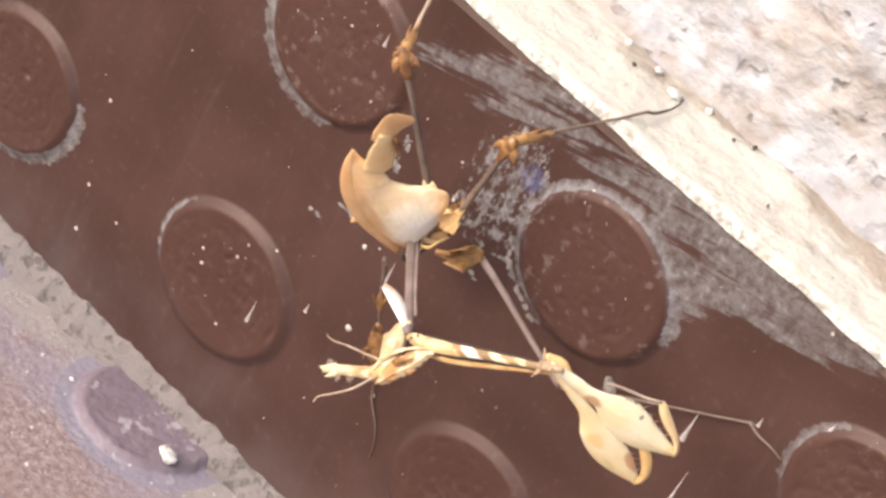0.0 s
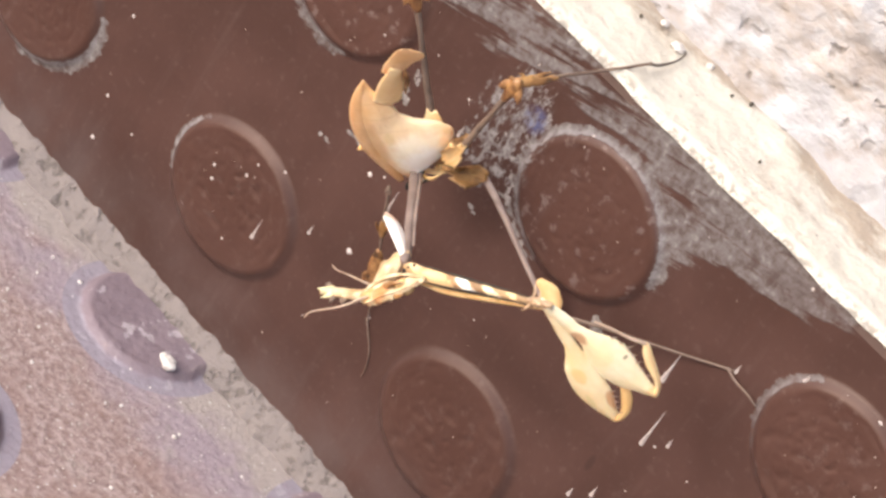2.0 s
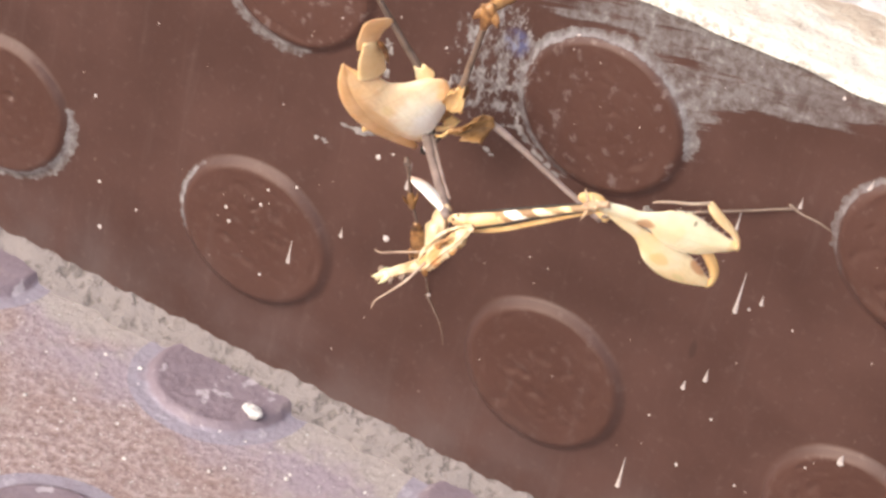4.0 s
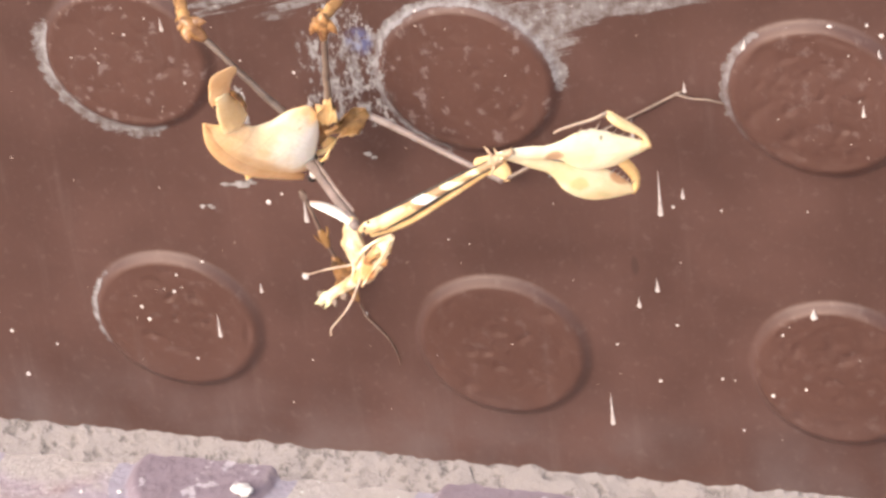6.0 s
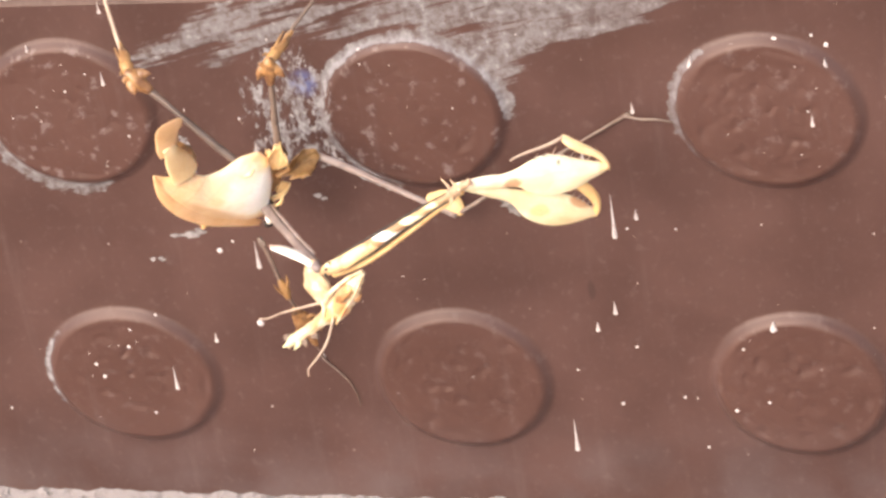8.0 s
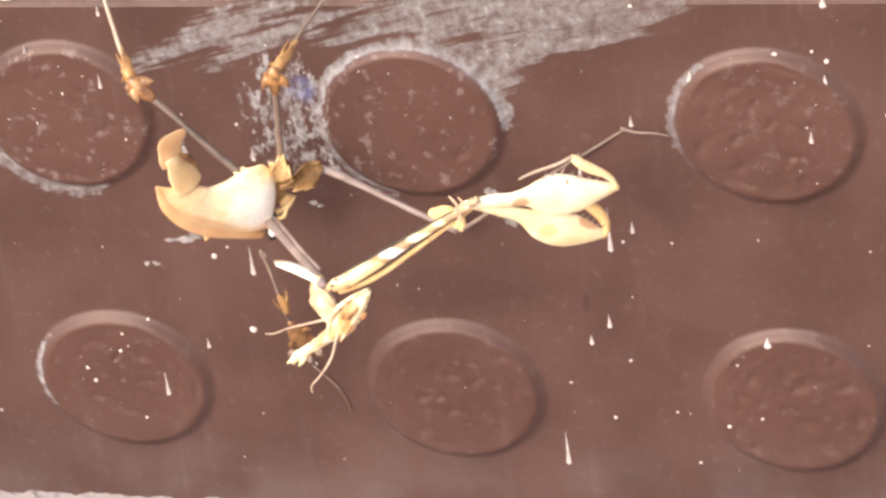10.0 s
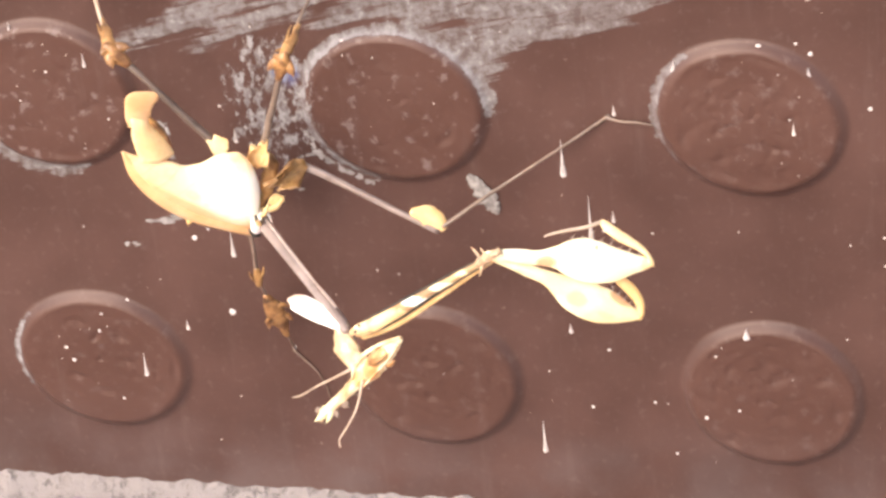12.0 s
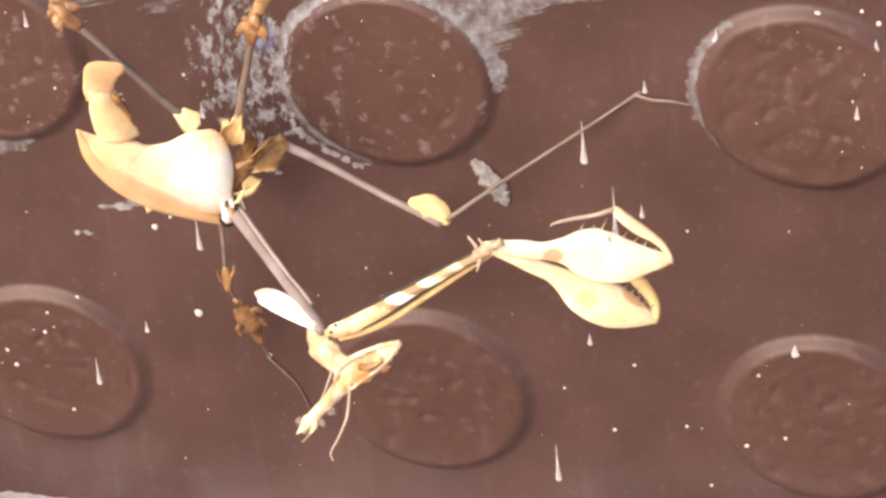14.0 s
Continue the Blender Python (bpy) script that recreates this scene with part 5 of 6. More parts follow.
# ---- movement: the mantis sways, then lowers and stretches its fore body ----
def motions():
    MANTIS_ROWS = [
        (0, pose(0.02757, -0.01011, 0.06259, 61.11, -39.65, -113.94)),
        (0.5, pose(0.02752, -0.01015, 0.06288, 62.13, -39.40, -113.32)),
        (1, pose(0.02810, -0.01093, 0.06302, 60.57, -39.33, -115.94)),
        (1.5, pose(0.02767, -0.01040, 0.06278, 62.03, -39.50, -114.41)),
        (2, pose(0.02744, -0.01010, 0.06271, 61.60, -39.30, -114.10)),
        (2.5, pose(0.02759, -0.01015, 0.06287, 60.26, -39.16, -113.95)),
        (3, pose(0.02808, -0.01076, 0.06359, 59.51, -38.89, -113.63)),
        (5.5, pose(0.02827, -0.00968, 0.06281, 56.11, -38.27, -116.24)),
        (6, pose(0.02821, -0.00954, 0.06266, 55.17, -38.20, -116.37)),
        (6.5, pose(0.02858, -0.00970, 0.06279, 54.78, -37.40, -118.28)),
        (7, pose(0.02837, -0.00910, 0.06291, 54.65, -36.97, -118.81)),
        (7.5, pose(0.02858, -0.00911, 0.06230, 55.15, -36.82, -118.80)),
        (8, pose(0.02861, -0.00915, 0.06231, 55.85, -37.14, -119.52)),
        (10.5, pose(0.03001, -0.00955, 0.06113, 56.25, -36.73, -121.74)),
        (11, pose(0.03007, -0.00958, 0.06093, 56.90, -37.19, -123.78)),
        (11.5, pose(0.03028, -0.01043, 0.06126, 57.11, -38.04, -124.27)),
        (11.8, pose(0.03089, -0.01043, 0.06090, 56.43, -38.43, -131.16)),
        (12, pose(0.03210, -0.01336, 0.06137, 65.03, -40.66, -145.39)),
        (12.2, pose(0.03335, -0.01425, 0.06147, 67.70, -39.29, -158.19)),
        (12.5, pose(0.03352, -0.01517, 0.06117, 71.34, -40.14, -160.61)),
        (13, pose(0.03342, -0.01513, 0.06120, 68.01, -40.09, -158.42)),
        (13.5, pose(0.03307, -0.01420, 0.06121, 66.90, -41.63, -148.79)),
        (14, pose(0.03204, -0.01215, 0.06097, 62.21, -41.80, -138.04)),
    ]
    PART_ROWS = {
        "pro": [
            (0, pose(0.00000, 0.00000, 0.00000, 152.92, 61.52, 26.17)),
            (0.5, pose(0.00000, 0.00000, 0.00000, 148.58, 61.82, 22.85)),
            (1, pose(0.00000, -0.00000, 0.00000, 156.70, 62.03, 30.97)),
            (1.5, pose(0.00000, -0.00000, 0.00000, 150.48, 62.21, 25.25)),
            (2, pose(0.00000, 0.00000, 0.00000, 150.79, 62.42, 25.40)),
            (2.5, pose(0.00000, -0.00000, 0.00000, 152.53, 61.12, 27.71)),
            (3, pose(0.00000, 0.00000, 0.00000, 152.76, 59.85, 28.73)),
            (5.5, pose(0.00000, 0.00000, 0.00000, 154.36, 57.76, 33.89)),
            (6, pose(-0.00000, 0.00000, 0.00000, 153.18, 56.85, 35.66)),
            (6.5, pose(0.00000, 0.00000, 0.00000, 153.55, 56.02, 38.16)),
            (7, pose(-0.00000, 0.00000, -0.00000, 153.41, 56.15, 40.04)),
            (7.5, pose(0.00000, -0.00000, -0.00000, 153.14, 56.63, 39.53)),
            (8, pose(0.00000, 0.00000, -0.00000, 153.67, 57.17, 39.73)),
            (10.5, pose(-0.00000, 0.00000, 0.00000, 162.66, 59.25, 45.23)),
            (11, pose(0.00000, -0.00000, 0.00000, 168.76, 60.94, 49.67)),
            (11.5, pose(0.00000, 0.00000, 0.00000, 173.08, 63.65, 54.12)),
            (11.8, pose(0.00000, 0.00000, 0.00000, -157.16, 66.93, 80.90)),
            (12, pose(0.00000, 0.00000, 0.00000, -90.24, 64.45, 134.85)),
            (12.2, pose(-0.00000, 0.00000, -0.00000, 3.67, 47.54, 167.12)),
            (12.5, pose(-0.00000, -0.00000, -0.00000, -22.80, 42.89, 171.92)),
            (13, pose(0.00000, 0.00000, 0.00000, -38.51, 46.63, 164.51)),
            (13.5, pose(-0.00000, 0.00000, 0.00000, -58.68, 58.93, 153.82)),
            (14, pose(0.00000, 0.00000, -0.00000, -115.81, 69.42, 113.52)),
        ],
        "head": [
            (0, pose(0.01063, 0.00523, -0.02184, -98.24, 3.02, -111.29)),
            (0.5, pose(0.01081, 0.00456, -0.02191, -98.10, 1.35, -111.75)),
            (1, pose(0.00996, 0.00598, -0.02188, -99.61, 7.63, -107.41)),
            (1.5, pose(0.01047, 0.00494, -0.02197, -92.13, 2.60, -111.60)),
            (2, pose(0.01038, 0.00493, -0.02200, -85.94, 2.90, -110.54)),
            (2.5, pose(0.01063, 0.00558, -0.02176, -84.48, 3.42, -111.50)),
            (3, pose(0.01091, 0.00598, -0.02142, -82.96, 7.11, -107.23)),
            (5.5, pose(0.01110, 0.00746, -0.02120, -98.56, 4.55, -115.51)),
            (6, pose(0.01111, 0.00797, -0.02094, -102.33, 5.13, -115.98)),
            (6.5, pose(0.01095, 0.00861, -0.02066, -109.14, 9.34, -113.45)),
            (7, pose(0.01060, 0.00891, -0.02064, -113.16, 5.96, -115.45)),
            (7.5, pose(0.01055, 0.00871, -0.02077, -115.35, 5.33, -115.88)),
            (8, pose(0.01036, 0.00861, -0.02089, -117.91, 4.89, -116.23)),
            (10.5, pose(0.00899, 0.00907, -0.02147, -116.47, 5.55, -115.68)),
            (11, pose(0.00786, 0.00926, -0.02185, -113.28, 9.65, -113.18)),
            (11.5, pose(0.00650, 0.00899, -0.02240, -120.79, 7.28, -115.49)),
            (11.8, pose(0.00155, 0.00969, -0.02305, -116.93, 15.11, -110.39)),
            (12, pose(-0.00768, 0.00772, -0.02277, -134.74, 14.61, -113.36)),
            (12.2, pose(-0.01644, 0.00376, -0.01843, -161.79, 15.42, -122.03)),
            (12.5, pose(-0.01828, 0.00259, -0.01715, -162.77, 12.27, -119.35)),
            (13, pose(-0.01673, 0.00464, -0.01838, -155.61, 15.50, -119.02)),
            (13.5, pose(-0.01171, 0.00576, -0.02167, -150.56, 12.06, -121.26)),
            (14, pose(-0.00353, 0.00810, -0.02352, -141.79, 12.70, -121.80)),
        ],
        "coxa": [
            (0, pose(0.01063, 0.00523, -0.02184, 107.87, 27.84, 76.71)),
            (0.5, pose(0.01081, 0.00456, -0.02191, 107.29, 28.66, 76.48)),
            (1, pose(0.00996, 0.00598, -0.02188, 110.08, 25.91, 79.30)),
            (1.5, pose(0.01047, 0.00494, -0.02197, 108.67, 27.95, 78.17)),
            (2, pose(0.01038, 0.00493, -0.02200, 108.32, 27.46, 77.21)),
            (2.5, pose(0.01063, 0.00558, -0.02176, 108.02, 26.81, 77.46)),
            (3, pose(0.01091, 0.00598, -0.02142, 106.98, 27.13, 77.10)),
            (5.5, pose(0.01110, 0.00746, -0.02120, 112.31, 19.37, 85.14)),
            (6, pose(0.01111, 0.00797, -0.02094, 112.24, 18.76, 85.55)),
            (6.5, pose(0.01095, 0.00861, -0.02066, 113.16, 17.21, 87.17)),
            (7, pose(0.01060, 0.00891, -0.02064, 113.13, 16.98, 87.30)),
            (7.5, pose(0.01055, 0.00871, -0.02077, 113.03, 17.41, 86.95)),
            (8, pose(0.01036, 0.00861, -0.02089, 113.83, 17.50, 87.39)),
            (10.5, pose(0.00899, 0.00907, -0.02147, 115.49, 16.06, 88.53)),
            (11, pose(0.00786, 0.00926, -0.02185, 117.12, 15.62, 89.40)),
            (11.5, pose(0.00650, 0.00899, -0.02240, 117.76, 15.85, 88.93)),
            (11.8, pose(0.00155, 0.00969, -0.02305, 122.70, 10.29, 93.65)),
            (12, pose(-0.00768, 0.00772, -0.02277, 133.35, 9.73, 97.13)),
            (12.2, pose(-0.01644, 0.00376, -0.01843, 140.01, 3.01, 104.38)),
            (12.5, pose(-0.01828, 0.00259, -0.01715, 142.33, 5.15, 104.21)),
            (13, pose(-0.01673, 0.00464, -0.01838, 140.47, 4.38, 102.55)),
            (13.5, pose(-0.01171, 0.00576, -0.02167, 135.84, 9.59, 97.51)),
            (14, pose(-0.00353, 0.00810, -0.02352, 128.80, 12.80, 92.17)),
        ],
        "femA": [
            (0, pose(0.01602, 0.02803, -0.03421, 133.66, 9.47, 150.94)),
            (0.5, pose(0.01625, 0.02717, -0.03462, 134.79, 10.74, 151.27)),
            (1, pose(0.01439, 0.02939, -0.03345, 132.73, 7.70, 151.90)),
            (1.5, pose(0.01527, 0.02786, -0.03439, 134.14, 9.66, 150.95)),
            (2, pose(0.01559, 0.02786, -0.03423, 133.68, 10.89, 149.99)),
            (2.5, pose(0.01576, 0.02868, -0.03372, 132.30, 9.93, 149.82)),
            (3, pose(0.01617, 0.02897, -0.03350, 131.47, 8.91, 150.35)),
            (5.5, pose(0.01322, 0.03240, -0.03000, 126.74, 4.78, 149.70)),
            (6, pose(0.01306, 0.03300, -0.02946, 125.92, 4.10, 149.98)),
            (6.5, pose(0.01220, 0.03388, -0.02850, 124.82, 3.08, 150.63)),
            (7, pose(0.01180, 0.03423, -0.02839, 124.37, 3.30, 150.24)),
            (7.5, pose(0.01190, 0.03396, -0.02871, 124.59, 3.92, 149.52)),
            (8, pose(0.01151, 0.03386, -0.02886, 125.34, 4.08, 149.51)),
            (10.5, pose(0.00965, 0.03452, -0.02880, 125.17, 3.18, 150.13)),
            (11, pose(0.00813, 0.03479, -0.02899, 125.86, 2.23, 150.99)),
            (11.5, pose(0.00698, 0.03448, -0.02964, 126.73, 3.09, 150.48)),
            (11.8, pose(-0.00011, 0.03572, -0.02778, 125.59, -2.45, 155.98)),
            (12, pose(-0.01092, 0.03364, -0.02725, 131.43, -2.00, 152.29)),
            (12.2, pose(-0.02300, 0.02939, -0.01982, 131.36, 3.58, 152.58)),
            (12.5, pose(-0.02476, 0.02817, -0.01953, 134.06, -2.38, 153.81)),
            (13, pose(-0.02247, 0.03042, -0.02040, 131.50, -4.00, 154.96)),
            (13.5, pose(-0.01513, 0.03166, -0.02608, 133.23, -1.25, 154.68)),
            (14, pose(-0.00450, 0.03390, -0.02939, 131.26, -2.27, 155.68)),
        ],
        "femB": [
            (0, pose(0.01602, 0.02803, -0.03421, 148.81, 13.09, 169.39)),
            (0.5, pose(0.01625, 0.02717, -0.03462, 150.51, 13.46, 170.27)),
            (1, pose(0.01439, 0.02939, -0.03345, 147.35, 11.60, 170.24)),
            (1.5, pose(0.01527, 0.02786, -0.03439, 149.45, 13.13, 169.73)),
            (2, pose(0.01559, 0.02786, -0.03423, 149.20, 14.17, 169.42)),
            (2.5, pose(0.01576, 0.02868, -0.03372, 147.70, 13.63, 169.16)),
            (3, pose(0.01617, 0.02897, -0.03350, 146.68, 12.27, 169.48)),
            (5.5, pose(0.01322, 0.03240, -0.03000, 140.32, 9.32, 168.68)),
            (6, pose(0.01306, 0.03300, -0.02946, 139.19, 8.48, 168.89)),
            (6.5, pose(0.01220, 0.03388, -0.02850, 137.72, 8.26, 169.53)),
            (7, pose(0.01180, 0.03423, -0.02839, 136.86, 8.46, 169.18)),
            (7.5, pose(0.01190, 0.03396, -0.02871, 137.05, 8.61, 168.97)),
            (8, pose(0.01151, 0.03386, -0.02886, 137.68, 8.51, 169.07)),
            (10.5, pose(0.00965, 0.03452, -0.02880, 137.05, 8.65, 169.26)),
            (11, pose(0.00813, 0.03479, -0.02899, 137.24, 8.08, 169.61)),
            (11.5, pose(0.00698, 0.03448, -0.02964, 137.92, 9.00, 168.87)),
            (11.8, pose(-0.00011, 0.03572, -0.02778, 135.68, 5.97, 172.31)),
            (12, pose(-0.01092, 0.03364, -0.02725, 138.28, 5.41, 171.64)),
            (12.2, pose(-0.02300, 0.02939, -0.01982, 135.47, 10.70, 172.70)),
            (12.5, pose(-0.02476, 0.02817, -0.01953, 137.62, 3.85, 174.89)),
            (13, pose(-0.02247, 0.03042, -0.02040, 135.41, 3.27, 175.11)),
            (13.5, pose(-0.01513, 0.03166, -0.02608, 139.93, 6.83, 173.24)),
            (14, pose(-0.00450, 0.03390, -0.02939, 140.56, 6.05, 172.90)),
        ],
        "femur1": [
            (0, pose(0.00671, 0.00502, 0.00265, -169.28, -36.35, 5.60)),
            (0.5, pose(0.00710, 0.00406, 0.00029, -174.58, -42.68, 10.18)),
            (1, pose(0.00649, 0.00466, 0.00331, -166.74, -36.70, 4.91)),
            (1.5, pose(0.00660, 0.00499, 0.00394, -168.30, -32.18, 4.85)),
            (2, pose(0.00689, 0.00454, 0.00363, -169.84, -32.61, 6.65)),
            (2.5, pose(0.00689, 0.00444, 0.00369, -168.08, -33.40, 5.55)),
            (3, pose(0.00683, 0.00453, 0.00401, -165.35, -35.20, 2.91)),
            (5.5, pose(0.00910, 0.00558, 0.00101, -157.25, -43.74, -2.60)),
            (6, pose(0.00953, 0.00587, -0.00045, -155.33, -48.77, -4.57)),
            (6.5, pose(0.00966, 0.00578, 0.00204, -152.86, -43.44, -4.51)),
            (7, pose(0.00992, 0.00615, -0.00070, -151.77, -48.04, -5.43)),
            (7.5, pose(0.01000, 0.00603, -0.00055, -152.77, -48.55, -4.49)),
            (8, pose(0.00999, 0.00607, -0.00063, -153.60, -47.88, -3.62)),
            (10.5, pose(0.01005, 0.00591, 0.00032, -151.49, -47.77, -4.35)),
            (11, pose(0.00973, 0.00565, 0.00276, -152.38, -39.01, -1.61)),
            (11.5, pose(0.01006, 0.00591, 0.00067, -151.14, -45.75, -4.43)),
            (11.8, pose(0.01013, 0.00576, 0.00119, -146.83, -39.20, -3.33)),
            (12, pose(0.01011, 0.00530, 0.00378, -147.49, -24.15, 2.25)),
            (12.2, pose(0.01060, 0.00509, 0.00326, -141.73, -17.60, 6.26)),
            (12.5, pose(0.01072, 0.00517, 0.00404, -143.47, -14.00, 6.68)),
            (13, pose(0.01052, 0.00519, 0.00502, -140.83, -14.07, 4.45)),
            (13.5, pose(0.01035, 0.00540, 0.00336, -146.31, -24.26, 0.40)),
            (14, pose(0.00994, 0.00556, 0.00376, -148.39, -28.03, -2.29)),
        ],
        "femur2": [
            (0, pose(0.00698, 0.00996, -0.00184, 145.25, -13.35, 48.96)),
            (0.5, pose(0.00705, 0.00987, -0.00210, 144.16, -13.14, 49.19)),
            (1, pose(0.00678, 0.01003, -0.00162, 147.79, -16.02, 49.96)),
            (1.5, pose(0.00690, 0.00995, -0.00194, 145.51, -13.81, 49.27)),
            (2, pose(0.00715, 0.00993, -0.00203, 144.80, -13.67, 49.86)),
            (2.5, pose(0.00717, 0.00992, -0.00190, 145.69, -15.36, 49.83)),
            (3, pose(0.00726, 0.00961, -0.00179, 144.53, -16.74, 51.78)),
            (5.5, pose(0.00651, 0.01059, 0.00028, 153.16, -13.01, 44.83)),
            (6, pose(0.00659, 0.01054, 0.00031, 153.74, -14.17, 45.14)),
            (6.5, pose(0.00645, 0.01054, 0.00070, 155.55, -14.70, 46.12)),
            (7, pose(0.00654, 0.01064, 0.00048, 156.04, -14.54, 46.38)),
            (7.5, pose(0.00662, 0.01048, 0.00036, 155.64, -15.30, 46.95)),
            (8, pose(0.00664, 0.01052, 0.00043, 155.69, -14.25, 47.04)),
            (10.5, pose(0.00665, 0.01044, 0.00075, 157.26, -15.67, 48.52)),
            (11, pose(0.00663, 0.01063, 0.00076, 158.07, -14.44, 49.22)),
            (11.5, pose(0.00659, 0.01045, 0.00102, 156.39, -13.83, 50.84)),
            (11.8, pose(0.00652, 0.01043, 0.00134, 160.62, -14.19, 54.31)),
            (12, pose(0.00623, 0.01045, 0.00210, 162.58, -9.38, 63.94)),
            (12.2, pose(0.00617, 0.00996, 0.00327, 165.11, -9.45, 75.41)),
            (12.5, pose(0.00618, 0.01018, 0.00310, 167.27, -9.27, 74.69)),
            (13, pose(0.00621, 0.01009, 0.00354, 167.22, -11.75, 73.26)),
            (13.5, pose(0.00644, 0.01023, 0.00285, 162.51, -7.64, 66.62)),
            (14, pose(0.00658, 0.01043, 0.00215, 160.12, -6.99, 57.65)),
        ],
        "femur3": [
            (0, pose(0.00154, 0.01078, -0.00507, 148.36, 30.93, 162.44)),
            (0.5, pose(0.00141, 0.01105, -0.00353, 150.44, 35.38, 163.26)),
            (1, pose(0.00208, 0.01106, -0.00599, 146.92, 20.37, 165.79)),
            (1.5, pose(0.00154, 0.01072, -0.00580, 149.31, 28.81, 163.89)),
            (2, pose(0.00146, 0.01123, -0.00279, 149.06, 35.98, 162.33)),
            (2.5, pose(0.00145, 0.01129, -0.00245, 147.87, 35.30, 162.02)),
            (3, pose(0.00243, 0.01055, -0.00479, 146.44, 24.85, 163.76)),
            (5.5, pose(0.00105, 0.01155, -0.00134, 143.79, 33.85, 162.58)),
            (6, pose(0.00102, 0.01159, -0.00085, 142.37, 34.36, 161.49)),
            (6.5, pose(0.00239, 0.01127, -0.00313, 140.16, 21.56, 165.13)),
            (7, pose(0.00095, 0.01161, -0.00055, 141.05, 33.25, 163.33)),
            (7.5, pose(0.00100, 0.01153, -0.00032, 141.03, 33.95, 162.85)),
            (8, pose(0.00102, 0.01158, -0.00050, 141.79, 33.32, 163.54)),
            (10.5, pose(0.00103, 0.01149, -0.00009, 141.81, 30.44, 165.83)),
            (11, pose(0.00172, 0.01103, -0.00140, 139.68, 22.72, 165.36)),
            (11.5, pose(0.00100, 0.01151, -0.00003, 142.03, 26.95, 166.54)),
            (11.8, pose(0.00096, 0.01143, 0.00001, 138.15, 21.15, 167.92)),
            (12, pose(0.00095, 0.01131, 0.00055, 139.96, 8.97, 173.42)),
            (12.2, pose(0.00108, 0.00959, 0.00584, 135.65, 15.83, 171.79)),
            (12.5, pose(0.00084, 0.01018, 0.00476, 138.29, 8.06, 174.94)),
            (13, pose(0.00070, 0.01058, 0.00382, 136.27, 5.89, 176.24)),
            (13.5, pose(0.00076, 0.01094, 0.00265, 140.98, 11.86, 173.21)),
            (14, pose(0.00120, 0.01117, 0.00048, 141.42, 14.94, 169.76)),
        ],
        "femur4": [
            (0, pose(-0.00139, -0.00469, -0.00189, -169.54, 10.64, -154.93)),
            (0.5, pose(-0.00150, -0.00472, -0.00201, -168.36, 11.35, -154.80)),
            (1, pose(-0.00350, -0.00272, -0.00051, -162.35, 28.41, -142.61)),
            (1.5, pose(-0.00160, -0.00457, -0.00184, -170.09, 11.62, -155.13)),
            (2, pose(-0.00138, -0.00462, -0.00208, -169.61, 10.56, -154.86)),
            (2.5, pose(-0.00142, -0.00458, -0.00222, -170.30, 11.07, -154.72)),
            (3, pose(-0.00160, -0.00471, -0.00206, -168.56, 9.91, -153.36)),
            (5.5, pose(-0.00137, -0.00424, -0.00277, -171.54, 14.56, -150.58)),
            (6, pose(-0.00146, -0.00418, -0.00279, -173.54, 22.64, -150.88)),
            (6.5, pose(-0.00280, -0.00326, -0.00133, -165.54, 36.73, -139.02)),
            (7, pose(-0.00149, -0.00405, -0.00301, -174.18, 24.93, -148.00)),
            (7.5, pose(-0.00136, -0.00422, -0.00278, -174.44, 31.43, -147.98)),
            (8, pose(-0.00142, -0.00411, -0.00300, -173.44, 30.43, -146.87)),
            (10.5, pose(-0.00129, -0.00428, -0.00258, -170.74, 36.69, -141.39)),
            (11, pose(-0.00261, -0.00350, -0.00072, -165.02, 43.41, -132.97)),
            (11.5, pose(-0.00125, -0.00416, -0.00295, -171.05, 27.01, -141.15)),
            (11.8, pose(-0.00109, -0.00427, -0.00283, -175.88, 28.86, -138.96)),
            (12, pose(-0.00200, -0.00420, 0.00094, -179.66, 7.64, -134.00)),
            (12.2, pose(-0.00058, -0.00532, -0.00006, 163.36, -5.85, -133.75)),
            (12.5, pose(-0.00064, -0.00526, 0.00063, 160.67, -12.36, -134.91)),
            (13, pose(-0.00101, -0.00505, 0.00104, 173.26, -8.40, -125.74)),
            (13.5, pose(-0.00094, -0.00504, 0.00117, 175.46, -0.16, -136.31)),
            (14, pose(-0.00229, -0.00386, 0.00116, -172.80, 20.26, -133.58)),
        ],
        "tibia1": [
            (0, pose(0.02286, 0.00661, 0.01460, 79.20, -73.16, 128.27)),
            (0.5, pose(0.02228, 0.00679, 0.01451, 81.99, -72.02, 125.30)),
            (1, pose(0.02220, 0.00601, 0.01507, 80.78, -75.32, 127.68)),
            (1.5, pose(0.02490, 0.00654, 0.01549, 72.91, -67.65, 138.77)),
            (2, pose(0.02508, 0.00666, 0.01535, 71.30, -67.46, 140.45)),
            (2.5, pose(0.02491, 0.00619, 0.01562, 68.32, -68.21, 143.19)),
            (3, pose(0.02436, 0.00542, 0.01639, 66.10, -67.48, 145.94)),
            (5.5, pose(0.02397, 0.00490, 0.01526, 60.01, -76.23, 150.11)),
            (6, pose(0.02295, 0.00480, 0.01492, 62.68, -79.61, 146.12)),
            (6.5, pose(0.02331, 0.00471, 0.01501, 54.20, -80.33, 156.31)),
            (7, pose(0.02352, 0.00486, 0.01449, 51.49, -80.66, 159.53)),
            (7.5, pose(0.02350, 0.00497, 0.01477, 61.88, -81.10, 149.23)),
            (8, pose(0.02368, 0.00520, 0.01454, 62.72, -81.59, 148.36)),
            (10.5, pose(0.02373, 0.00487, 0.01544, 89.11, -84.64, 122.73)),
            (11, pose(0.02473, 0.00523, 0.01492, 84.74, -85.75, 127.85)),
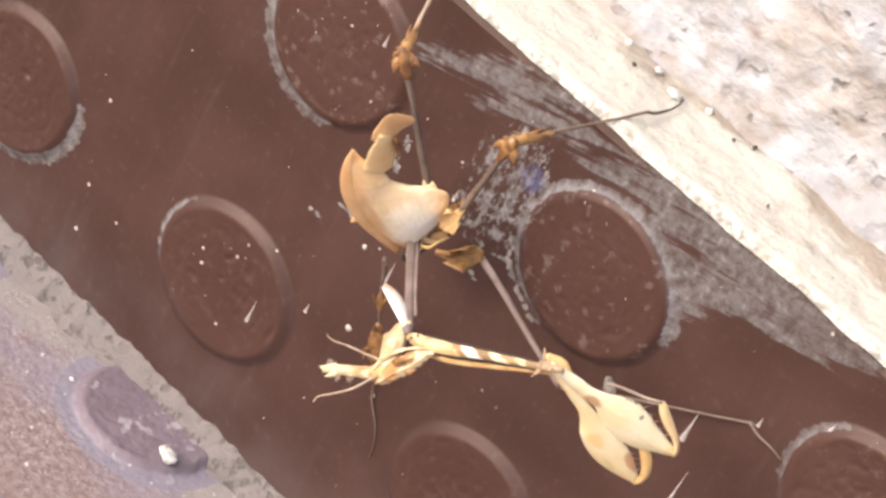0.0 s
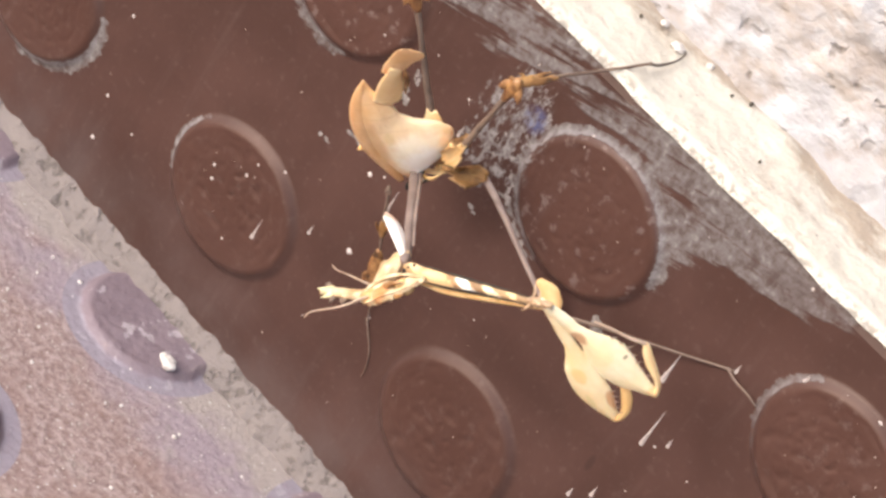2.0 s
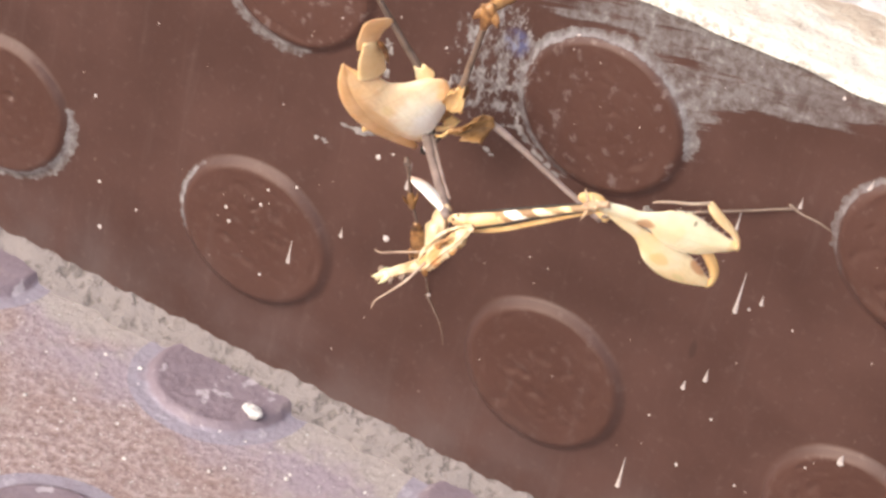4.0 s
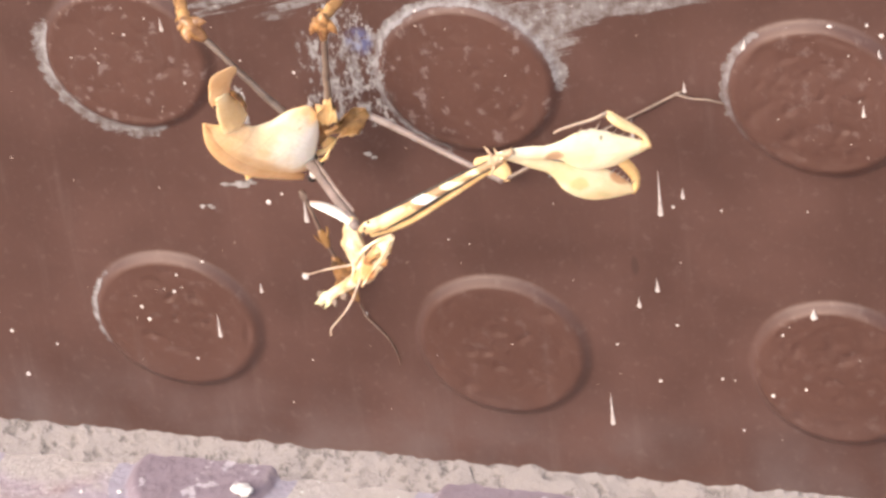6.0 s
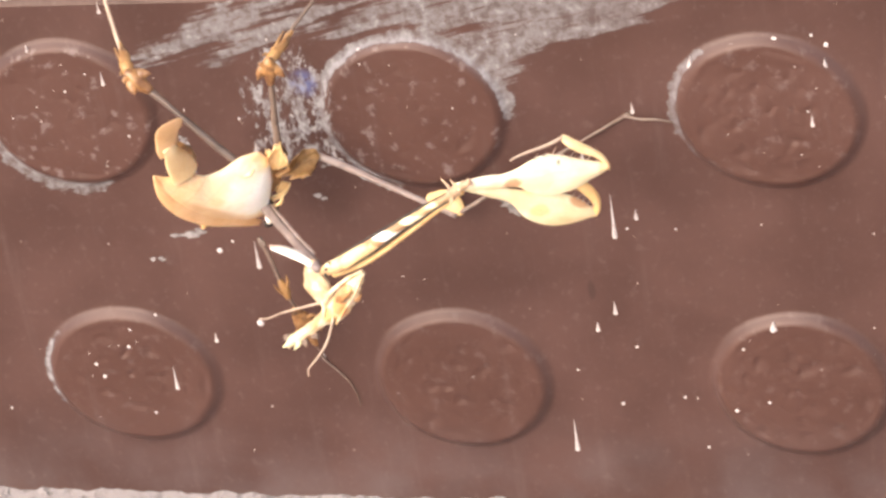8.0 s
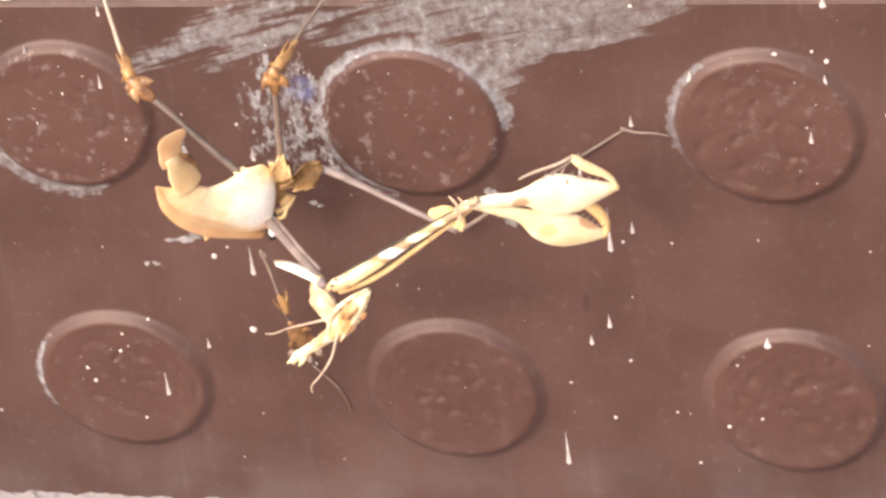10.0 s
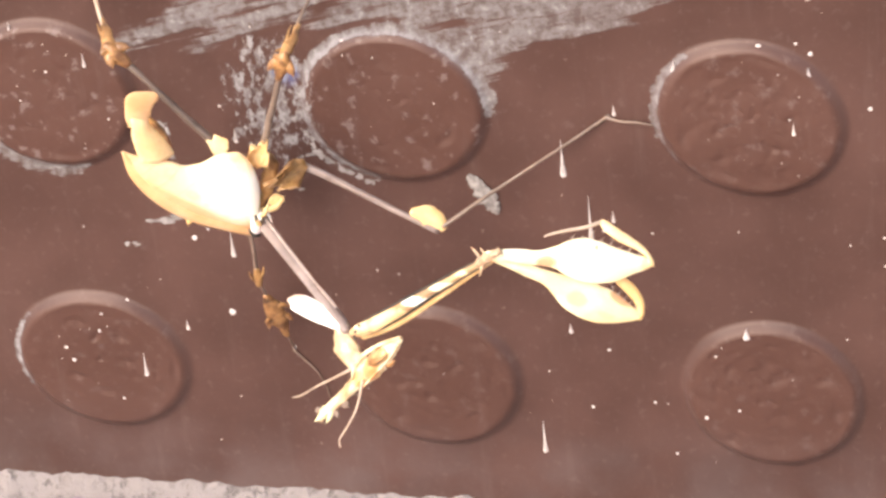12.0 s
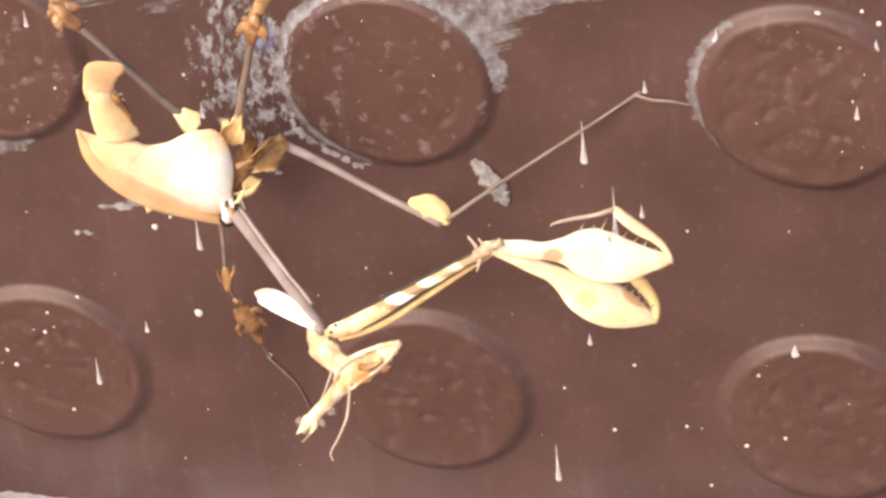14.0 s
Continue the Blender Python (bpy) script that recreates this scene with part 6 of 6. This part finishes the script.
            (11.5, pose(0.02426, 0.00481, 0.01529, 93.38, -86.50, 118.58)),
            (11.8, pose(0.02595, 0.00484, 0.01411, -98.41, -86.15, -47.32)),
            (12, pose(0.02829, 0.00602, 0.01193, -114.89, -78.73, -27.88)),
            (12.2, pose(0.03005, 0.00722, 0.00947, -106.84, -68.45, -31.60)),
            (12.5, pose(0.03073, 0.00751, 0.00906, -113.11, -68.24, -25.78)),
            (13, pose(0.03040, 0.00673, 0.01002, -107.61, -68.92, -30.91)),
            (13.5, pose(0.02902, 0.00553, 0.01177, -119.00, -75.49, -24.15)),
            (14, pose(0.02727, 0.00486, 0.01300, -125.72, -81.07, -21.30)),
        ],
        "tibia2": [
            (0, pose(0.01656, 0.02097, 0.00163, 112.28, -26.02, 124.57)),
            (0.5, pose(0.01656, 0.02088, 0.00130, 112.73, -24.09, 125.03)),
            (1, pose(0.01589, 0.02087, 0.00244, 111.72, -28.57, 126.60)),
            (1.5, pose(0.01635, 0.02092, 0.00162, 112.98, -25.24, 124.98)),
            (2, pose(0.01650, 0.02102, 0.00149, 112.62, -25.17, 125.17)),
            (2.5, pose(0.01645, 0.02092, 0.00206, 111.51, -26.18, 126.04)),
            (3, pose(0.01605, 0.02078, 0.00249, 109.85, -27.32, 128.31)),
            (5.5, pose(0.01667, 0.02069, 0.00359, 107.91, -31.99, 129.90)),
            (6, pose(0.01668, 0.02069, 0.00393, 107.42, -32.70, 129.93)),
            (6.5, pose(0.01627, 0.02075, 0.00441, 106.56, -34.63, 132.24)),
            (7, pose(0.01641, 0.02100, 0.00419, 106.32, -34.53, 133.48)),
            (7.5, pose(0.01634, 0.02089, 0.00426, 107.36, -34.52, 131.34)),
            (8, pose(0.01642, 0.02102, 0.00407, 108.01, -34.66, 131.37)),
            (10.5, pose(0.01609, 0.02111, 0.00475, 108.23, -39.07, 129.95)),
            (11, pose(0.01601, 0.02150, 0.00446, 108.92, -41.38, 129.82)),
            (11.5, pose(0.01566, 0.02158, 0.00456, 108.29, -43.21, 130.19)),
            (11.8, pose(0.01488, 0.02208, 0.00497, 108.04, -52.78, 131.48)),
            (12, pose(0.01262, 0.02352, 0.00450, 118.27, -65.45, 124.75)),
            (12.2, pose(0.00982, 0.02399, 0.00568, 145.31, -78.87, 99.37)),
            (12.5, pose(0.01003, 0.02424, 0.00548, 156.92, -77.10, 87.58)),
            (13, pose(0.01038, 0.02396, 0.00655, 144.63, -78.74, 99.89)),
            (13.5, pose(0.01227, 0.02372, 0.00482, 124.36, -70.44, 116.93)),
            (14, pose(0.01448, 0.02291, 0.00396, 113.85, -60.54, 125.28)),
        ],
        "tibia3": [
            (0, pose(-0.01717, 0.01670, -0.01682, 115.87, 18.68, 92.17)),
            (0.5, pose(-0.01646, 0.01643, -0.01678, 115.15, 21.60, 93.63)),
            (1, pose(-0.01776, 0.01609, -0.01359, 116.25, 19.51, 94.91)),
            (1.5, pose(-0.01771, 0.01628, -0.01682, 116.17, 19.13, 92.36)),
            (2, pose(-0.01619, 0.01685, -0.01624, 115.66, 20.84, 95.01)),
            (2.5, pose(-0.01631, 0.01706, -0.01567, 115.23, 19.97, 94.86)),
            (3, pose(-0.01664, 0.01611, -0.01399, 114.28, 21.32, 95.44)),
            (5.5, pose(-0.01707, 0.01723, -0.01408, 116.01, 13.23, 95.51)),
            (6, pose(-0.01689, 0.01758, -0.01377, 115.91, 12.35, 95.75)),
            (6.5, pose(-0.01693, 0.01640, -0.01103, 115.52, 13.65, 98.46)),
            (7, pose(-0.01738, 0.01710, -0.01309, 116.47, 10.51, 98.28)),
            (7.5, pose(-0.01713, 0.01713, -0.01310, 116.61, 10.54, 98.00)),
            (8, pose(-0.01732, 0.01700, -0.01307, 117.39, 10.48, 98.20)),
            (10.5, pose(-0.01809, 0.01632, -0.01167, 119.15, 7.74, 97.44)),
            (11, pose(-0.01821, 0.01623, -0.01002, 120.10, 8.50, 98.54)),
            (11.5, pose(-0.01884, 0.01625, -0.01040, 121.69, 5.92, 98.25)),
            (11.8, pose(-0.01992, 0.01589, -0.00824, 126.35, -2.23, 100.84)),
            (12, pose(-0.02141, 0.01389, -0.00300, 136.40, -8.15, 106.48)),
            (12.2, pose(-0.02081, 0.01275, -0.00043, 141.66, -22.21, 114.26)),
            (12.5, pose(-0.02190, 0.01219, 0.00152, 145.80, -19.75, 110.25)),
            (13, pose(-0.02203, 0.01207, 0.00148, 143.68, -20.45, 110.04)),
            (13.5, pose(-0.02155, 0.01359, -0.00207, 139.60, -11.85, 105.72)),
            (14, pose(-0.02053, 0.01510, -0.00541, 132.96, -3.81, 101.20)),
        ],
        "tibia4": [
            (0, pose(-0.01041, -0.00891, -0.00376, -169.79, 10.40, -155.17)),
            (0.5, pose(-0.01055, -0.00898, -0.00402, -167.61, 9.49, -154.55)),
            (1, pose(-0.01090, -0.00838, -0.00555, -167.13, 3.26, -152.14)),
            (1.5, pose(-0.01067, -0.00877, -0.00389, -167.94, 8.58, -153.94)),
            (2, pose(-0.01044, -0.00887, -0.00394, -168.94, 9.98, -154.42)),
            (2.5, pose(-0.01050, -0.00886, -0.00418, -169.60, 10.41, -154.28)),
            (3, pose(-0.01089, -0.00937, -0.00387, -170.01, 10.88, -154.30)),
            (5.5, pose(-0.00988, -0.00904, -0.00531, -173.86, 10.40, -152.81)),
            (6, pose(-0.00958, -0.00870, -0.00667, -174.10, 7.62, -152.65)),
            (6.5, pose(-0.00922, -0.00884, -0.00768, -175.01, 4.42, -151.05)),
            (7, pose(-0.00925, -0.00890, -0.00726, -175.10, 7.52, -150.04)),
            (7.5, pose(-0.00864, -0.00877, -0.00803, -174.56, 3.91, -150.14)),
            (8, pose(-0.00871, -0.00886, -0.00811, -174.70, 2.51, -150.17)),
            (10.5, pose(-0.00759, -0.00932, -0.00859, -176.46, -3.83, -149.45)),
            (11, pose(-0.00768, -0.00895, -0.00776, -176.64, -3.35, -148.16)),
            (11.5, pose(-0.00824, -0.00979, -0.00753, 179.25, -5.24, -150.57)),
            (11.8, pose(-0.00774, -0.01007, -0.00769, 170.33, -7.93, -148.19)),
            (12, pose(-0.00886, -0.01130, -0.00038, 168.02, -7.89, -143.03)),
            (12.2, pose(-0.00752, -0.01258, 0.00097, 160.43, -9.86, -134.76)),
            (12.5, pose(-0.00761, -0.01226, 0.00279, 161.60, -12.45, -134.07)),
            (13, pose(-0.00686, -0.01317, 0.00252, 157.50, -8.81, -138.44)),
            (13.5, pose(-0.00823, -0.01200, 0.00120, 165.56, -9.35, -143.10)),
            (14, pose(-0.00870, -0.01059, -0.00227, 171.67, -7.20, -147.13)),
        ],
    }
    FOOT_ROWS = [
        (0, pose(-0.03844, -0.05744, 0.00177, 59.72, 42.46, 115.06)),
        (0.5, pose(-0.03870, -0.05753, 0.00271, 59.87, 43.97, 115.15)),
        (1, pose(-0.03804, -0.05858, 0.00145, 60.10, 40.32, 116.34)),
        (1.5, pose(-0.03841, -0.05772, 0.00274, 60.38, 42.92, 115.81)),
        (2, pose(-0.03818, -0.05767, 0.00198, 59.87, 42.84, 115.53)),
        (2.5, pose(-0.03822, -0.05793, 0.00069, 58.95, 41.79, 114.97)),
        (3, pose(-0.03884, -0.05865, 0.00033, 58.21, 41.44, 114.59)),
        (5.5, pose(-0.03591, -0.05943, -0.00422, 57.10, 36.29, 115.51)),
        (6, pose(-0.03562, -0.05930, -0.00530, 56.61, 35.35, 115.34)),
        (6.5, pose(-0.03416, -0.06040, -0.00621, 56.62, 33.60, 116.87)),
        (7, pose(-0.03328, -0.06071, -0.00721, 56.48, 33.16, 117.38)),
        (7.5, pose(-0.03270, -0.06059, -0.00632, 56.67, 33.65, 117.60)),
        (8, pose(-0.03272, -0.06068, -0.00562, 57.51, 33.59, 118.13)),
        (10.5, pose(-0.03041, -0.06152, -0.00437, 58.27, 32.16, 119.87)),
        (11, pose(-0.02986, -0.06165, -0.00399, 59.56, 30.85, 121.05)),
        (11.5, pose(-0.03111, -0.06166, -0.00308, 60.28, 30.37, 120.93)),
        (11.8, pose(-0.02808, -0.06287, -0.00558, 61.77, 23.65, 124.25)),
        (12, pose(-0.02570, -0.06567, 0.00166, 70.46, 16.77, 130.70)),
        (12.2, pose(-0.01906, -0.06878, -0.00051, 72.80, 6.93, 136.37)),
        (12.5, pose(-0.01911, -0.06868, 0.00366, 75.74, 6.90, 136.58)),
        (13, pose(-0.01989, -0.06852, 0.00076, 73.24, 6.70, 135.75)),
        (13.5, pose(-0.02503, -0.06635, 0.00353, 72.35, 14.69, 131.37)),
        (14, pose(-0.02894, -0.06367, 0.00087, 68.12, 21.12, 126.46)),
    ]
    walk(MANTIS, MANTIS_ROWS)
    for key, rows in PART_ROWS.items():
        # the folded fore femora turn their broad sides outward as the mantis leans out
        roll = 27 if key in ("femA", "femB") else 0
        for ob in MANTIS_PARTS[key]:
            walk(ob, [(t, m @ Matrix.Rotation(radians(float(np.interp(t, (11.4, 12.3), (roll, 0)))), 4, "X")) for t, m in rows])
    # the tail hangs back and edge-on at first, and lifts as the mantis leans out
    hinge, axis = Vector((0.019, 0.003, 0)), Vector((0.62, 0.79, 0))

    def tail_pose(swing, twist):
        return Matrix.Translation(hinge) @ Matrix.Rotation(radians(swing), 4, "Z") @ Matrix.Rotation(radians(twist), 4, axis) @ Matrix.Translation(-hinge)

    for ob in MANTIS_PARTS["tail"]:
        walk(ob, [(0, tail_pose(-18, 30)), (11.3, tail_pose(-18, 30)), (12.3, tail_pose(-6, 12)), (13, tail_pose(-5, 3)), (13.5, tail_pose(-7, 4)), (14, tail_pose(-10, 6))])
    for ob in MANTIS_PARTS["fan"]:
        walk(ob, [(0, tail_pose(-18, 14)), (11.3, tail_pose(-18, 14)), (12.3, tail_pose(-6, 5)), (13, tail_pose(-5, 0)), (13.5, tail_pose(-7, 0)), (14, tail_pose(-10, 0))])
    # the face rides on the head and turns away from the wall late in the shot
    nape = Vector((0.0045, 0.005, 0))
    for ob in MANTIS_PARTS["face"]:
        walk(ob, [(t, m @ Matrix.Translation(nape) @ Matrix.Rotation(radians(float(np.interp(t, (0, 3, 5.5, 11.3, 12.6, 14), (35, 33, 25, 23, 0, 0)))), 4, "Z") @ Matrix.Translation(-nape))
                  for t, m in PART_ROWS["head"]])
    # the second antenna folds back along the head as the mantis leans out
    root = Vector((0.0062, 0.0020, -0.001))

    def feeler_pose(turn):
        return Matrix.Translation(root) @ Matrix.Rotation(radians(turn), 4, "Z") @ Matrix.Translation(-root)

    for ob in MANTIS_PARTS["feeler"]:
        walk(ob, [(0, feeler_pose(0)), (12.0, feeler_pose(0)), (12.3, feeler_pose(27)), (14, feeler_pose(27))])
    for ob in MANTIS_PARTS["feet"]:
        walk(ob, FOOT_ROWS)


motions()
